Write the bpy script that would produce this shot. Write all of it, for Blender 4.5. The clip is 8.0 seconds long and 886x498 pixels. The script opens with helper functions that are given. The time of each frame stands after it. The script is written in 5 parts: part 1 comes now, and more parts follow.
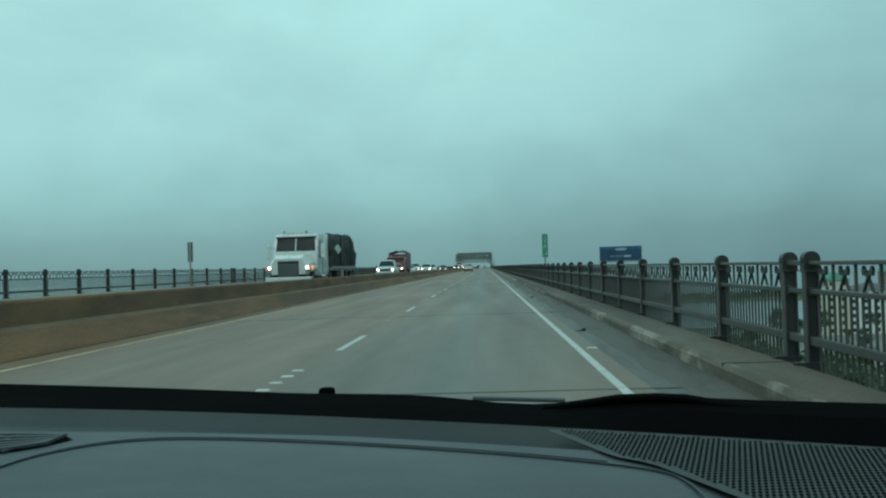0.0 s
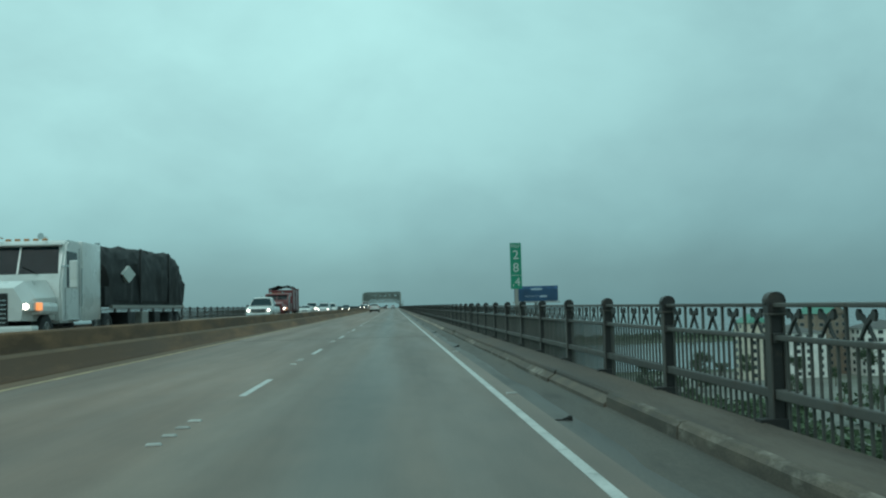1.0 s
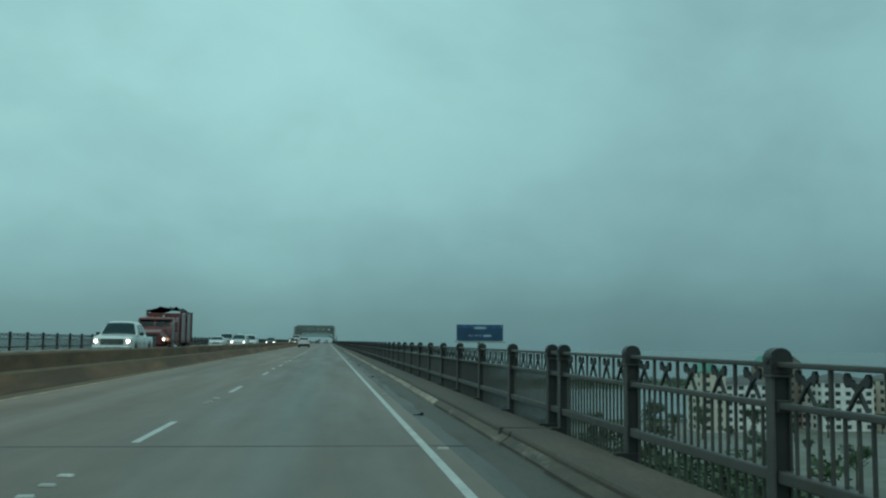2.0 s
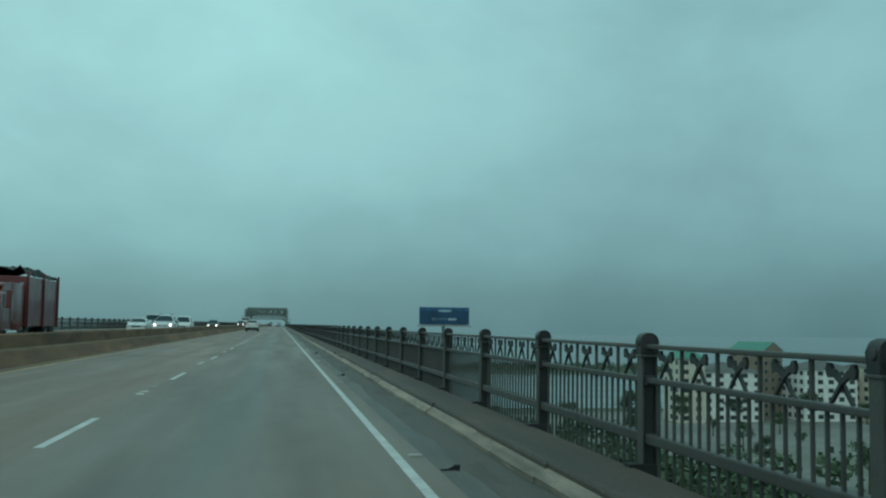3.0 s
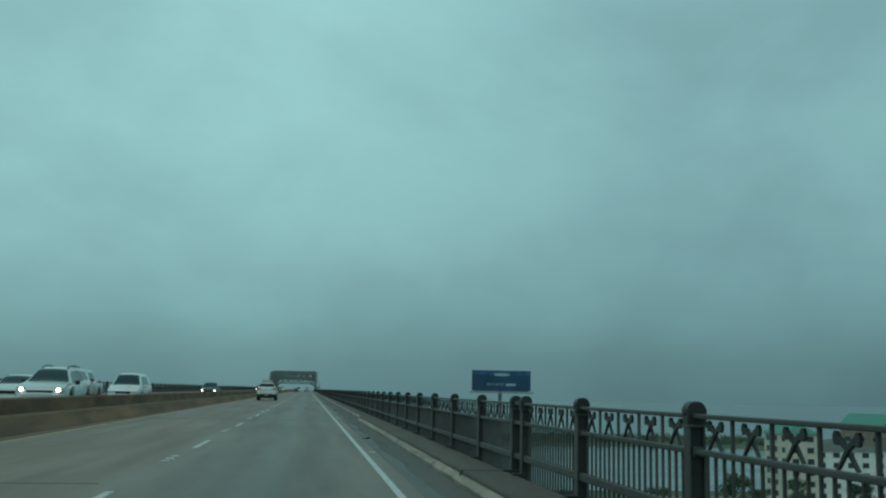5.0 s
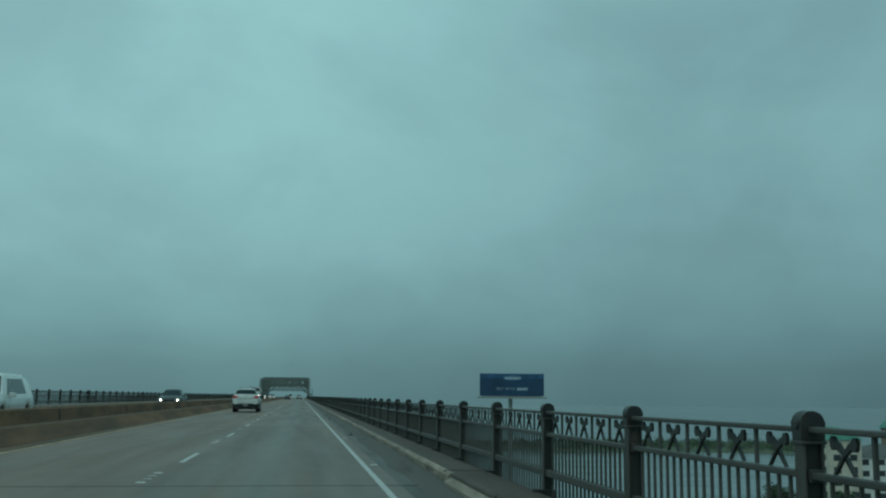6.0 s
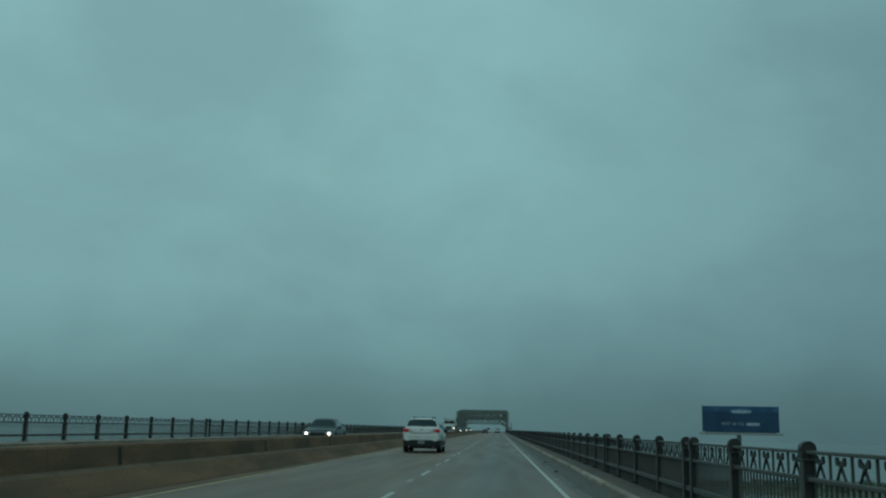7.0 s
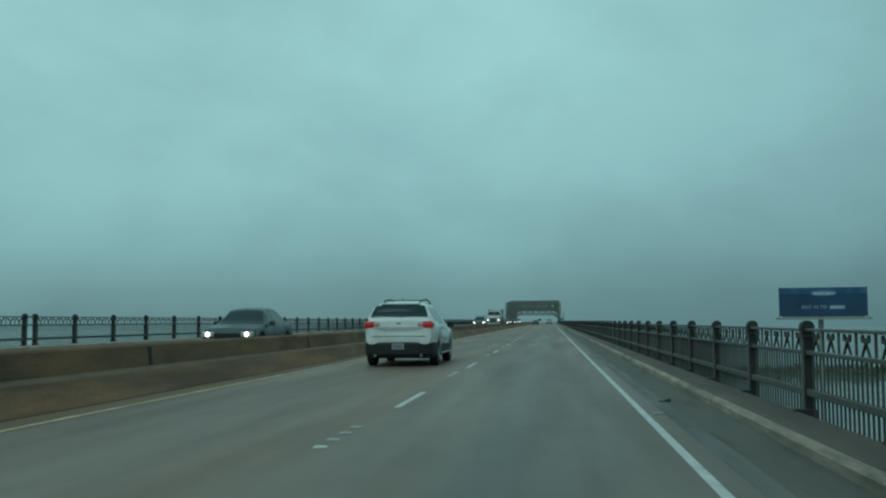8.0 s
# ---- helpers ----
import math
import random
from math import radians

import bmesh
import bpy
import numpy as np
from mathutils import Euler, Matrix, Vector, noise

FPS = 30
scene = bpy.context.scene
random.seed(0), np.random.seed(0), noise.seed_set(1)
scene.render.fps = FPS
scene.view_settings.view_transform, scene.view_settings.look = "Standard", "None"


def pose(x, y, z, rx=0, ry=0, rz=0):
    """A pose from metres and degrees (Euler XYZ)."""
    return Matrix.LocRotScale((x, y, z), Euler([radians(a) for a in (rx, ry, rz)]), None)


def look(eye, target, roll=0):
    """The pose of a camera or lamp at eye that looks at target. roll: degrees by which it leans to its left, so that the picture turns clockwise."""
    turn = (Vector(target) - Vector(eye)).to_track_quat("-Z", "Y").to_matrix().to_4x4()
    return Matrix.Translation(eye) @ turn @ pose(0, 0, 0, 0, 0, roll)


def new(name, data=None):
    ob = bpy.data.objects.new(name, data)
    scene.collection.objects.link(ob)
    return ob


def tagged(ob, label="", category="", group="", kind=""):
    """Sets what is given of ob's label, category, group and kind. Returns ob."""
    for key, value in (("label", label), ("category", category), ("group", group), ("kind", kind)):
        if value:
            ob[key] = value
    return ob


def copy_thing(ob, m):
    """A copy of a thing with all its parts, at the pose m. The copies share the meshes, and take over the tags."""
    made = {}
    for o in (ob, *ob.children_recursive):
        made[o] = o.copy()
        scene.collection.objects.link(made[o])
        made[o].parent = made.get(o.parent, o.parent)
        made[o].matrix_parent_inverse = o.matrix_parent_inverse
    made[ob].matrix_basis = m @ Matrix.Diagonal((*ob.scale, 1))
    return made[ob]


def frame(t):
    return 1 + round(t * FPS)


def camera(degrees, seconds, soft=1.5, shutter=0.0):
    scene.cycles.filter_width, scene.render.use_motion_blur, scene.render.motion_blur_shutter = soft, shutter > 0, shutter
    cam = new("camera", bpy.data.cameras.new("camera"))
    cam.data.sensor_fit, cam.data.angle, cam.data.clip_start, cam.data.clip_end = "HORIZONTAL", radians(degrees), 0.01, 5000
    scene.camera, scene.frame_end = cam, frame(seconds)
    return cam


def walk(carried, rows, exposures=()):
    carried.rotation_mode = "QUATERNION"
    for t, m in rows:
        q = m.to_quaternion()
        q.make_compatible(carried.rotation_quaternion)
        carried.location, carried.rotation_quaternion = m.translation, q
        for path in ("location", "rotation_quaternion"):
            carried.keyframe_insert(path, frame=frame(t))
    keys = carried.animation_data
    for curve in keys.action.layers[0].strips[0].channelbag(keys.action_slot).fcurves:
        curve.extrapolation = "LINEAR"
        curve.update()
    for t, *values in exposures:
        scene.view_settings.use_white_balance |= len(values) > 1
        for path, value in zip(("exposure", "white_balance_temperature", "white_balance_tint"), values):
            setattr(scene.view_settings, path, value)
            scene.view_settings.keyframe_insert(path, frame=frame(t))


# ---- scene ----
# The camera rides along the right lane of a long river bridge. x: right of the lane's edge line, y: along the bridge, z: above the road.
ROWS = [
    (0.0, -1.234, -14.21, 1.173, 2.49, 1.09, 1.74),
    (0.2, -1.243, -9.15, 1.171, 0.91, 1.49, 2.42),
    (0.5, -1.255, -1.55, 1.167, -0.75, 2.22, 3.43),
    (0.8, -1.298, 6.05, 1.175, -3.41, 2.7, 2.24),
    (1.0, -1.326, 11.12, 1.18, -2.98, 3.3, 1.44),
    (1.2, -1.302, 16.2, 1.201, -2.15, 4.51, 0.49),
    (1.5, -1.266, 23.81, 1.232, -2.68, 6.79, -0.94),
    (1.8, -1.21, 31.43, 1.234, -4.75, 5.18, -0.71),
    (2.0, -1.173, 36.51, 1.236, -6.72, 5.47, -0.56),
    (2.2, -1.164, 41.6, 1.238, -9.57, 4.91, -0.63),
    (3.3, -1.112, 69.56, 1.251, -9.24, 4.25, -1.04),
    (3.5, -1.102, 74.64, 1.254, -6.9, 3.67, -1.11),
    (4.0, -1.084, 87.35, 1.263, -5.34, 3.46, -0.49),
    (4.2, -1.108, 92.43, 1.259, -5.81, 3.48, -0.54),
    (4.5, -1.135, 100.05, 1.254, -6.3, 7.08, -0.69),
    (4.8, -1.148, 107.66, 1.253, -6.92, 6.32, -0.99),
    (5.0, -1.157, 112.74, 1.252, -7.66, 8.36, -1.19),
    (5.2, -1.169, 117.81, 1.257, -7.93, 7.93, -1.06),
    (6.3, -1.234, 145.63, 1.285, -8.02, 9.54, -0.31),
    (6.5, -1.246, 150.68, 1.29, -4.97, 10.41, -0.18),
    (6.7, -1.286, 155.72, 1.282, -3.41, 11.28, -0.57),
    (7.0, -1.346, 163.27, 1.269, 3.43, 10.48, -1.15),
    (7.2, -1.317, 168.3, 1.261, 7.52, 7.67, -1.26),
    (7.5, -1.273, 175.84, 1.248, 7.58, 7.72, -1.41),
    (7.8, -1.234, 183.36, 1.241, 7.08, 4.57, -0.35),
    (8.0, -1.208, 188.36, 1.236, 6.28, 4.26, 0.36),
]


def aim(x, y, z, yaw, pitch, roll):
    a, b = radians(yaw), radians(pitch)
    eye = Vector((x, y, z))
    return look(eye, eye + Vector((-math.sin(a) * math.cos(b), math.cos(a) * math.cos(b), math.sin(b))), -roll)


# seconds, stops, kelvin, tint: the camera's own picture control drifts a little
EXPOSURES = [(0.0, 0.02, 6700, 12), (1.0, 0.05, 6730, 13), (1.5, -0.1, 6650, 11.5), (2.0, -0.28, 6600, 11), (3.5, -0.14, 6500, 10), (4.0, -0.07, 6600, 11), (4.5, -0.25, 6550, 11),
             (5.0, -0.45, 6480, 10.6), (6.5, -0.73, 6400, 11.6), (7.0, -0.9, 6400, 11.6), (7.5, -0.70, 6400, 11.6), (8.0, -0.39, 6470, 10.6)]
cam = camera(49.06, 8.0, soft=2.2)
walk(cam, [(r[0], aim(*r[1:])) for r in ROWS], EXPOSURES)


# ---------- node helpers ----------
class Nodes:
    def __init__(self, tree):
        self.t = tree
        tree.nodes.clear()

    def add(self, kind, **values):
        n = self.t.nodes.new(kind)
        for k, v in values.items():
            if k in n.inputs:
                n.inputs[k].default_value = v
        return n

    def link(self, a, b):
        self.t.links.new(a, b)

    def ramp(self, fac, stops, smooth=False):
        n = self.t.nodes.new("ShaderNodeValToRGB")
        e = n.color_ramp.elements
        while len(e) < len(stops):
            e.new(0.5)
        for el, (p, c) in zip(e, stops):
            el.position, el.color = p, (*c, 1) if len(c) == 3 else c
        if smooth:
            n.color_ramp.interpolation = "EASE"
        self.link(fac, n.inputs[0])
        return n.outputs[0]

    def mix(self, a, b, fac, mode="MIX"):
        n = self.t.nodes.new("ShaderNodeMix")
        n.data_type, n.blend_type = "RGBA", mode
        for sock, v in ((n.inputs[0], fac), (n.inputs[6], a), (n.inputs[7], b)):
            if hasattr(v, "is_output"):
                self.link(v, sock)
            elif isinstance(v, (int, float)):
                sock.default_value = v
            else:
                sock.default_value = (*v, 1)
        return n.outputs[2]

    def math(self, op, a, b=0.0):
        n = self.t.nodes.new("ShaderNodeMath")
        n.operation = op
        for sock, v in ((n.inputs[0], a), (n.inputs[1], b)):
            if hasattr(v, "is_output"):
                self.link(v, sock)
            else:
                sock.default_value = v
        return n.outputs[0]


# ---------- overcast sky ----------
SUN_ELEV, SUN_TURN = radians(52), radians(-25)
world = bpy.data.worlds.new("overcast_sky")
scene.world = world
world.use_nodes = True
W = Nodes(world.node_tree)
coord = W.add("ShaderNodeTexCoord")
xyz = W.add("ShaderNodeSeparateXYZ")
W.link(coord.outputs["Generated"], xyz.inputs[0])
height = W.ramp(xyz.outputs[2], [(0.0, (0.124, 0.273, 0.296)), (0.03, (0.142, 0.309, 0.333)), (0.075, (0.208, 0.437, 0.461)),
                                 (0.14, (0.275, 0.545, 0.564)), (0.25, (0.328, 0.640, 0.651)), (0.6, (0.367, 0.700, 0.717)), (1.0, (0.405, 0.740, 0.758))])
across = W.ramp(xyz.outputs[0], [(0.0, (1.18, 1.18, 1.16)), (0.35, (0.89, 0.90, 0.91)), (1.0, (0.88, 0.90, 0.92))])
stretch = W.add("ShaderNodeMapping")
stretch.inputs["Scale"].default_value = (1.0, 1.0, 1.6)
stretch.inputs["Rotation"].default_value = (0.0, radians(-24), 0.0)
W.link(coord.outputs["Generated"], stretch.inputs[0])
big = W.add("ShaderNodeTexNoise", Scale=3.7, Detail=5.0, Roughness=0.5, Distortion=0.25)
W.link(stretch.outputs[0], big.inputs["Vector"])
fine = W.add("ShaderNodeTexNoise", Scale=14.0, Detail=5.0, Roughness=0.55)
W.link(stretch.outputs[0], fine.inputs["Vector"])
c1 = W.ramp(big.outputs[0], [(0.3, (0.89, 0.89, 0.90)), (0.7, (1.10, 1.10, 1.09))], True)
c2 = W.ramp(fine.outputs[0], [(0.3, (0.982,) * 3), (0.7, (1.018,) * 3)])
clouds = W.mix(W.mix(W.mix(height, across, 1.0, "MULTIPLY"), c1, 1.0, "MULTIPLY"), c2, 1.0, "MULTIPLY")
sky = W.add("ShaderNodeTexSky")
sky.sky_type, sky.sun_disc, sky.sun_elevation, sky.sun_rotation = "NISHITA", False, SUN_ELEV, SUN_TURN
back1, back2, total, out = W.add("ShaderNodeBackground"), W.add("ShaderNodeBackground"), W.add("ShaderNodeAddShader"), W.add("ShaderNodeOutputWorld")
W.link(clouds, back1.inputs[0])
W.link(sky.outputs[0], back2.inputs[0])
back1.inputs[1].default_value, back2.inputs[1].default_value = 0.95, 0.004
W.link(back1.outputs[0], total.inputs[0])
W.link(back2.outputs[0], total.inputs[1])
W.link(total.outputs[0], out.inputs[0])
sun = bpy.data.lights.new("sun", "SUN")
sun.energy, sun.angle, sun.color = 0.5, radians(35), (0.92, 1.0, 0.97)
sun_ob = new("sun", sun)
sun_ob.rotation_euler = (radians(38), 0, radians(-25))


# ---------- materials ----------
def mat(name, colour, rough=0.6, metal=0.0, vary=0.25, scale=3.0, grain=40.0, bump=0.15, stain=None, stain_at=0.55, stain_scale=0.6, coat=0.0, emit=None, spread=(1, 1, 1), rough_vary=0.1, each=0.0, spec=0.5):
    m = bpy.data.materials.new(name)
    m.use_nodes = True
    n = Nodes(m.node_tree)
    bsdf, o = n.add("ShaderNodeBsdfPrincipled"), n.add("ShaderNodeOutputMaterial")
    n.link(bsdf.outputs[0], o.inputs[0])
    mp = n.add("ShaderNodeMapping")
    mp.inputs["Scale"].default_value = spread
    geo = n.add("ShaderNodeNewGeometry")
    n.link(geo.outputs["Position"], mp.inputs[0])
    a = n.add("ShaderNodeTexNoise", Scale=scale, Detail=4.0)
    b = n.add("ShaderNodeTexNoise", Scale=grain, Detail=3.0)
    n.link(mp.outputs[0], a.inputs["Vector"])
    n.link(mp.outputs[0], b.inputs["Vector"])
    lo, hi = 1 - vary, 1 + vary
    col = n.mix(colour, n.ramp(a.outputs[0], [(0.3, (lo,) * 3), (0.7, (hi,) * 3)]), 1.0, "MULTIPLY")
    col = n.mix(col, n.ramp(b.outputs[0], [(0.3, (1 - vary / 2,) * 3), (0.7, (1 + vary / 2,) * 3)]), 1.0, "MULTIPLY")
    if stain:
        s = n.add("ShaderNodeTexNoise", Scale=stain_scale, Detail=6.0, Roughness=0.65)
        n.link(mp.outputs[0], s.inputs["Vector"])
        col = n.mix(col, stain, n.ramp(s.outputs[0], [(stain_at, (0, 0, 0)), (min(1, stain_at + 0.15), (0.85,) * 3)]))
    if each:
        info = n.add("ShaderNodeObjectInfo")
        col = n.mix(col, n.ramp(info.outputs["Random"], [(0, (1 - each,) * 3), (1, (1 + each,) * 3)]), 1.0, "MULTIPLY")
    n.link(col, bsdf.inputs["Base Color"])
    n.link(n.ramp(a.outputs[0], [(0.3, (max(0, rough - rough_vary),) * 3), (0.7, (min(1, rough + rough_vary),) * 3)]), bsdf.inputs["Roughness"])
    bsdf.inputs["Metallic"].default_value = metal
    bsdf.inputs["Coat Weight"].default_value = coat
    bsdf.inputs["Specular IOR Level"].default_value = spec
    bsdf.inputs["Coat Roughness"].default_value = 0.06
    if bump:
        bp = n.add("ShaderNodeBump", Strength=bump, Distance=0.01)
        n.link(b.outputs[0], bp.inputs["Height"])
        n.link(bp.outputs[0], bsdf.inputs["Normal"])
    if emit:
        bsdf.inputs["Emission Color"].default_value = (*emit[0], 1)
        bsdf.inputs["Emission Strength"].default_value = emit[1]
    return m


def road_material(name, base, dark, centre_lines, oil):
    """Worn bridge concrete: an oily damp strip along each lane, wheel tracks, stains, patches and a sheen."""
    m = bpy.data.materials.new(name)
    m.use_nodes = True
    n = Nodes(m.node_tree)
    bsdf, o = n.add("ShaderNodeBsdfPrincipled"), n.add("ShaderNodeOutputMaterial")
    n.link(bsdf.outputs[0], o.inputs[0])
    geo, sep = n.add("ShaderNodeNewGeometry"), n.add("ShaderNodeSeparateXYZ")
    n.link(geo.outputs["Position"], sep.inputs[0])
    def noise_at(scale, spread, detail=5.0):
        mp = n.add("ShaderNodeMapping")
        mp.inputs["Scale"].default_value = spread
        n.link(geo.outputs["Position"], mp.inputs[0])
        t = n.add("ShaderNodeTexNoise", Scale=scale, Detail=detail)
        n.link(mp.outputs[0], t.inputs["Vector"])
        return t.outputs[0]
    streak = noise_at(1.3, (1.0, 0.06, 1.0))
    blotch = noise_at(0.5, (1.0, 0.12, 1.0))
    grit = noise_at(70.0, (1.0, 1.0, 1.0), 2.0)
    col = n.mix(base, dark, n.ramp(streak, [(0.35, (0, 0, 0)), (0.7, (1, 1, 1))]))
    # oil-darkened, damp strip along the middle of each lane, and faint wheel tracks beside it
    def bands(off, wide, lines):
        total = None
        for c in lines:
            d = n.math("ABSOLUTE", n.math("SUBTRACT", n.math("ABSOLUTE", n.math("SUBTRACT", sep.outputs[0], c)), off))
            band = n.ramp(n.math("ADD", d, n.math("MULTIPLY", n.math("SUBTRACT", blotch, 0.5), 0.7)), [(0.0, (1, 1, 1)), (wide, (0, 0, 0))], True)
            total = band if total is None else n.mix(total, band, 1.0, "LIGHTEN")
        return total
    oily = n.math("MULTIPLY", bands(0.0, 0.7, centre_lines[:1]), n.ramp(streak, [(0.3, (0.55,) * 3), (0.7, (1, 1, 1))]))
    col = n.mix(col, (0.80, 0.82, 0.84), n.math("MULTIPLY", bands(0.85, 0.4, centre_lines), 0.35), "MULTIPLY")
    col = n.mix(col, oil, n.math("MULTIPLY", oily, 0.6))
    dusty = n.ramp(n.math("MULTIPLY", sep.outputs[0], -0.1), [(0.27, (0.98, 1.0, 1.0)), (0.42, (1.13, 0.985, 0.905))], True)
    col = n.mix(col, dusty, 1.0, "MULTIPLY")
    patch = noise_at(0.3, (1.0, 0.09, 1.0), 3.0)
    col = n.mix(col, n.ramp(patch, [(0.35, (0.88, 0.92, 0.95)), (0.65, (1.14, 1.07, 1.02))]), 1.0, "MULTIPLY")
    col = n.mix(col, n.ramp(blotch, [(0.3, (0.84,) * 3), (0.7, (1.14,) * 3)]), 1.0, "MULTIPLY")
    col = n.mix(col, n.ramp(grit, [(0.3, (0.80,) * 3), (0.7, (1.16,) * 3)]), 1.0, "MULTIPLY")
    spots = noise_at(2.6, (1.0, 0.35, 1.0), 6.0)
    col = n.mix(col, n.ramp(spots, [(0.3, (0.90,) * 3), (0.5, (1.0,) * 3), (0.72, (1.10, 1.08, 1.06))]), 1.0, "MULTIPLY")
    wet = n.math("SUBTRACT", n.ramp(streak, [(0.3, (0.50,) * 3), (0.7, (0.64,) * 3)]), n.math("MULTIPLY", oily, 0.08))
    n.link(col, bsdf.inputs["Base Color"])
    n.link(wet, bsdf.inputs["Roughness"])
    bp = n.add("ShaderNodeBump", Strength=0.25, Distance=0.006)
    n.link(grit, bp.inputs["Height"])
    n.link(bp.outputs[0], bsdf.inputs["Normal"])
    return m


ROAD = road_material("road_concrete", (0.170, 0.122, 0.094), (0.143, 0.104, 0.082), (-1.73, -5.55), (0.098, 0.098, 0.088))
ROAD_FAR = road_material("road_concrete_opposite", (0.148, 0.11, 0.082), (0.125, 0.097, 0.074), (-11.6, -14.9), (0.09, 0.088, 0.08))
GUTTER = mat("gutter_damp", (0.098, 0.086, 0.074), 0.6, vary=0.35, scale=1.4, stain=(0.046, 0.042, 0.037), stain_at=0.46, stain_scale=0.9, spread=(2.4, 0.24, 1))
SHOULDER = mat("shoulder_dirty", (0.165, 0.104, 0.064), 0.9, vary=0.25, scale=0.8, stain=(0.075, 0.052, 0.035), stain_at=0.5, stain_scale=0.5, spread=(1.5, 0.15, 1))
PAINT = mat("white_road_paint", (0.48, 0.475, 0.45), 0.55, vary=0.2, scale=2.0, stain=(0.2, 0.185, 0.165), stain_at=0.55, stain_scale=6.0)
STUD = mat("stud_ceramic", (0.40, 0.39, 0.36), 0.45, vary=0.2, scale=6.0, each=0.4)
YELLOW = mat("yellow_road_paint", (0.49, 0.365, 0.225), 0.75, vary=0.25, scale=1.5, stain=(0.30, 0.235, 0.165), stain_at=0.5, stain_scale=0.9)
KERB = mat("kerb_concrete", (0.285, 0.224, 0.176), 0.8, vary=0.35, scale=2.6, stain=(0.10, 0.08, 0.06), stain_at=0.52, stain_scale=0.9, spread=(3, 0.5, 4), each=0.2)
DIRT = mat("packed_dirt", (0.088, 0.075, 0.061), 0.75, vary=0.35, scale=1.5, stain=(0.048, 0.042, 0.036), stain_at=0.5, stain_scale=0.75, spread=(2.2, 0.32, 2), bump=0.4)
KERB_WORN = mat("kerb_concrete_worn", (0.10, 0.078, 0.06), 0.85, vary=0.35, scale=2.6, stain=(0.36, 0.31, 0.26), stain_at=0.52, stain_scale=0.8, spread=(2, 0.9, 2.5), each=0.15)
WALK = mat("walkway_concrete", (0.085, 0.062, 0.047), 0.8, vary=0.42, scale=1.3, stain=(0.135, 0.112, 0.09), stain_at=0.55, stain_scale=0.8, spread=(1.5, 0.25, 1))
BARRIER = mat("barrier_concrete", (0.180, 0.098, 0.052), 0.9, vary=0.36, scale=1.1, stain=(0.088, 0.05, 0.029), stain_at=0.48, stain_scale=0.7, spread=(1, 0.35, 1.6), bump=0.3)
BARRIER_BASE = mat("barrier_dirt", (0.178, 0.093, 0.048), 0.95, vary=0.36, scale=0.9, stain=(0.088, 0.05, 0.029), stain_at=0.44, stain_scale=0.5, spread=(1, 0.2, 1.6), bump=0.3)
BARRIER_CAP = mat("barrier_ledge", (0.185, 0.115, 0.07), 0.85, vary=0.25, scale=1.4, stain=(0.12, 0.08, 0.05), stain_at=0.5, stain_scale=1.2)
YARD = mat("yard_concrete", (0.17, 0.17, 0.15), 0.85, vary=0.3, scale=0.05, grain=0.8, stain=(0.11, 0.125, 0.085), stain_at=0.5, stain_scale=0.028)
FASCIA = mat("deck_concrete", (0.22, 0.21, 0.185), 0.85, vary=0.25, scale=0.7, stain=(0.13, 0.12, 0.10), stain_at=0.5)
JOINT_DARK = mat("slot_dark", (0.022, 0.017, 0.013), 0.8, vary=0.3)
JOINT = mat("joint_rubber", (0.06, 0.052, 0.045), 0.7, vary=0.2)
# iron lifted slightly: the windscreen's pale veil is put into its colour
IRON = mat("railing_iron", (0.042, 0.042, 0.039), 0.55, metal=0.0, vary=0.25, scale=5.0, stain=(0.085, 0.06, 0.042), stain_at=0.58, stain_scale=3.0)
IRON_POST = mat("post_iron", (0.021, 0.019, 0.018), 0.5, vary=0.25, scale=4.0, stain=(0.07, 0.05, 0.037), stain_at=0.57, stain_scale=3.0, each=0.3)
RAIL_GREY = mat("rail_paint", (0.074, 0.070, 0.062), 0.55, vary=0.2, scale=5.0, stain=(0.062, 0.046, 0.034), stain_at=0.54, stain_scale=2.5, each=0.2)
# paler than the dark steel itself: distance haze is put into this colour
STEEL_HAZED = mat("truss_steel_hazed", (0.145, 0.172, 0.155), 0.6, vary=0.2, scale=0.5, stain=(0.13, 0.12, 0.095), stain_at=0.6, stain_scale=0.3)
GALV = mat("galvanised", (0.30, 0.29, 0.26), 0.5, metal=0.3, vary=0.15, scale=8)
GREEN = mat("sign_green", (0.0, 0.235, 0.14), 0.4, vary=0.06, scale=6, bump=0)
GREEN_BACK = mat("sign_aluminium", (0.15, 0.17, 0.165), 0.5, vary=0.1, scale=5)
WHITE_SHEET = mat("sign_white", (0.52, 0.57, 0.54), 0.4, vary=0.08, scale=9, bump=0)
BLUE = mat("billboard_blue", (0.015, 0.058, 0.122), 0.5, vary=0.2, scale=0.3, bump=0)
BLUE_PALE = mat("billboard_pale_blue", (0.10, 0.22, 0.34), 0.5, vary=0.3, scale=0.8, bump=0)
BILL_WHITE = mat("billboard_white", (0.36, 0.44, 0.50), 0.5, vary=0.25, scale=1.5, bump=0)
BILL_FRAME = mat("billboard_frame", (0.30, 0.31, 0.30), 0.6, vary=0.15)
GRASS = mat("marsh_ground", (0.055, 0.075, 0.038), 0.95, vary=0.4, scale=0.05, grain=1.2, stain=(0.10, 0.095, 0.06), stain_at=0.5, stain_scale=0.02)
# green lifted slightly, again with the windscreen's veil in the colour
LEAF = mat("foliage", (0.055, 0.085, 0.045), 0.8, vary=0.45, scale=0.8, grain=9, each=0.25)
BARK = mat("bark", (0.09, 0.07, 0.05), 0.9, vary=0.3, scale=6)
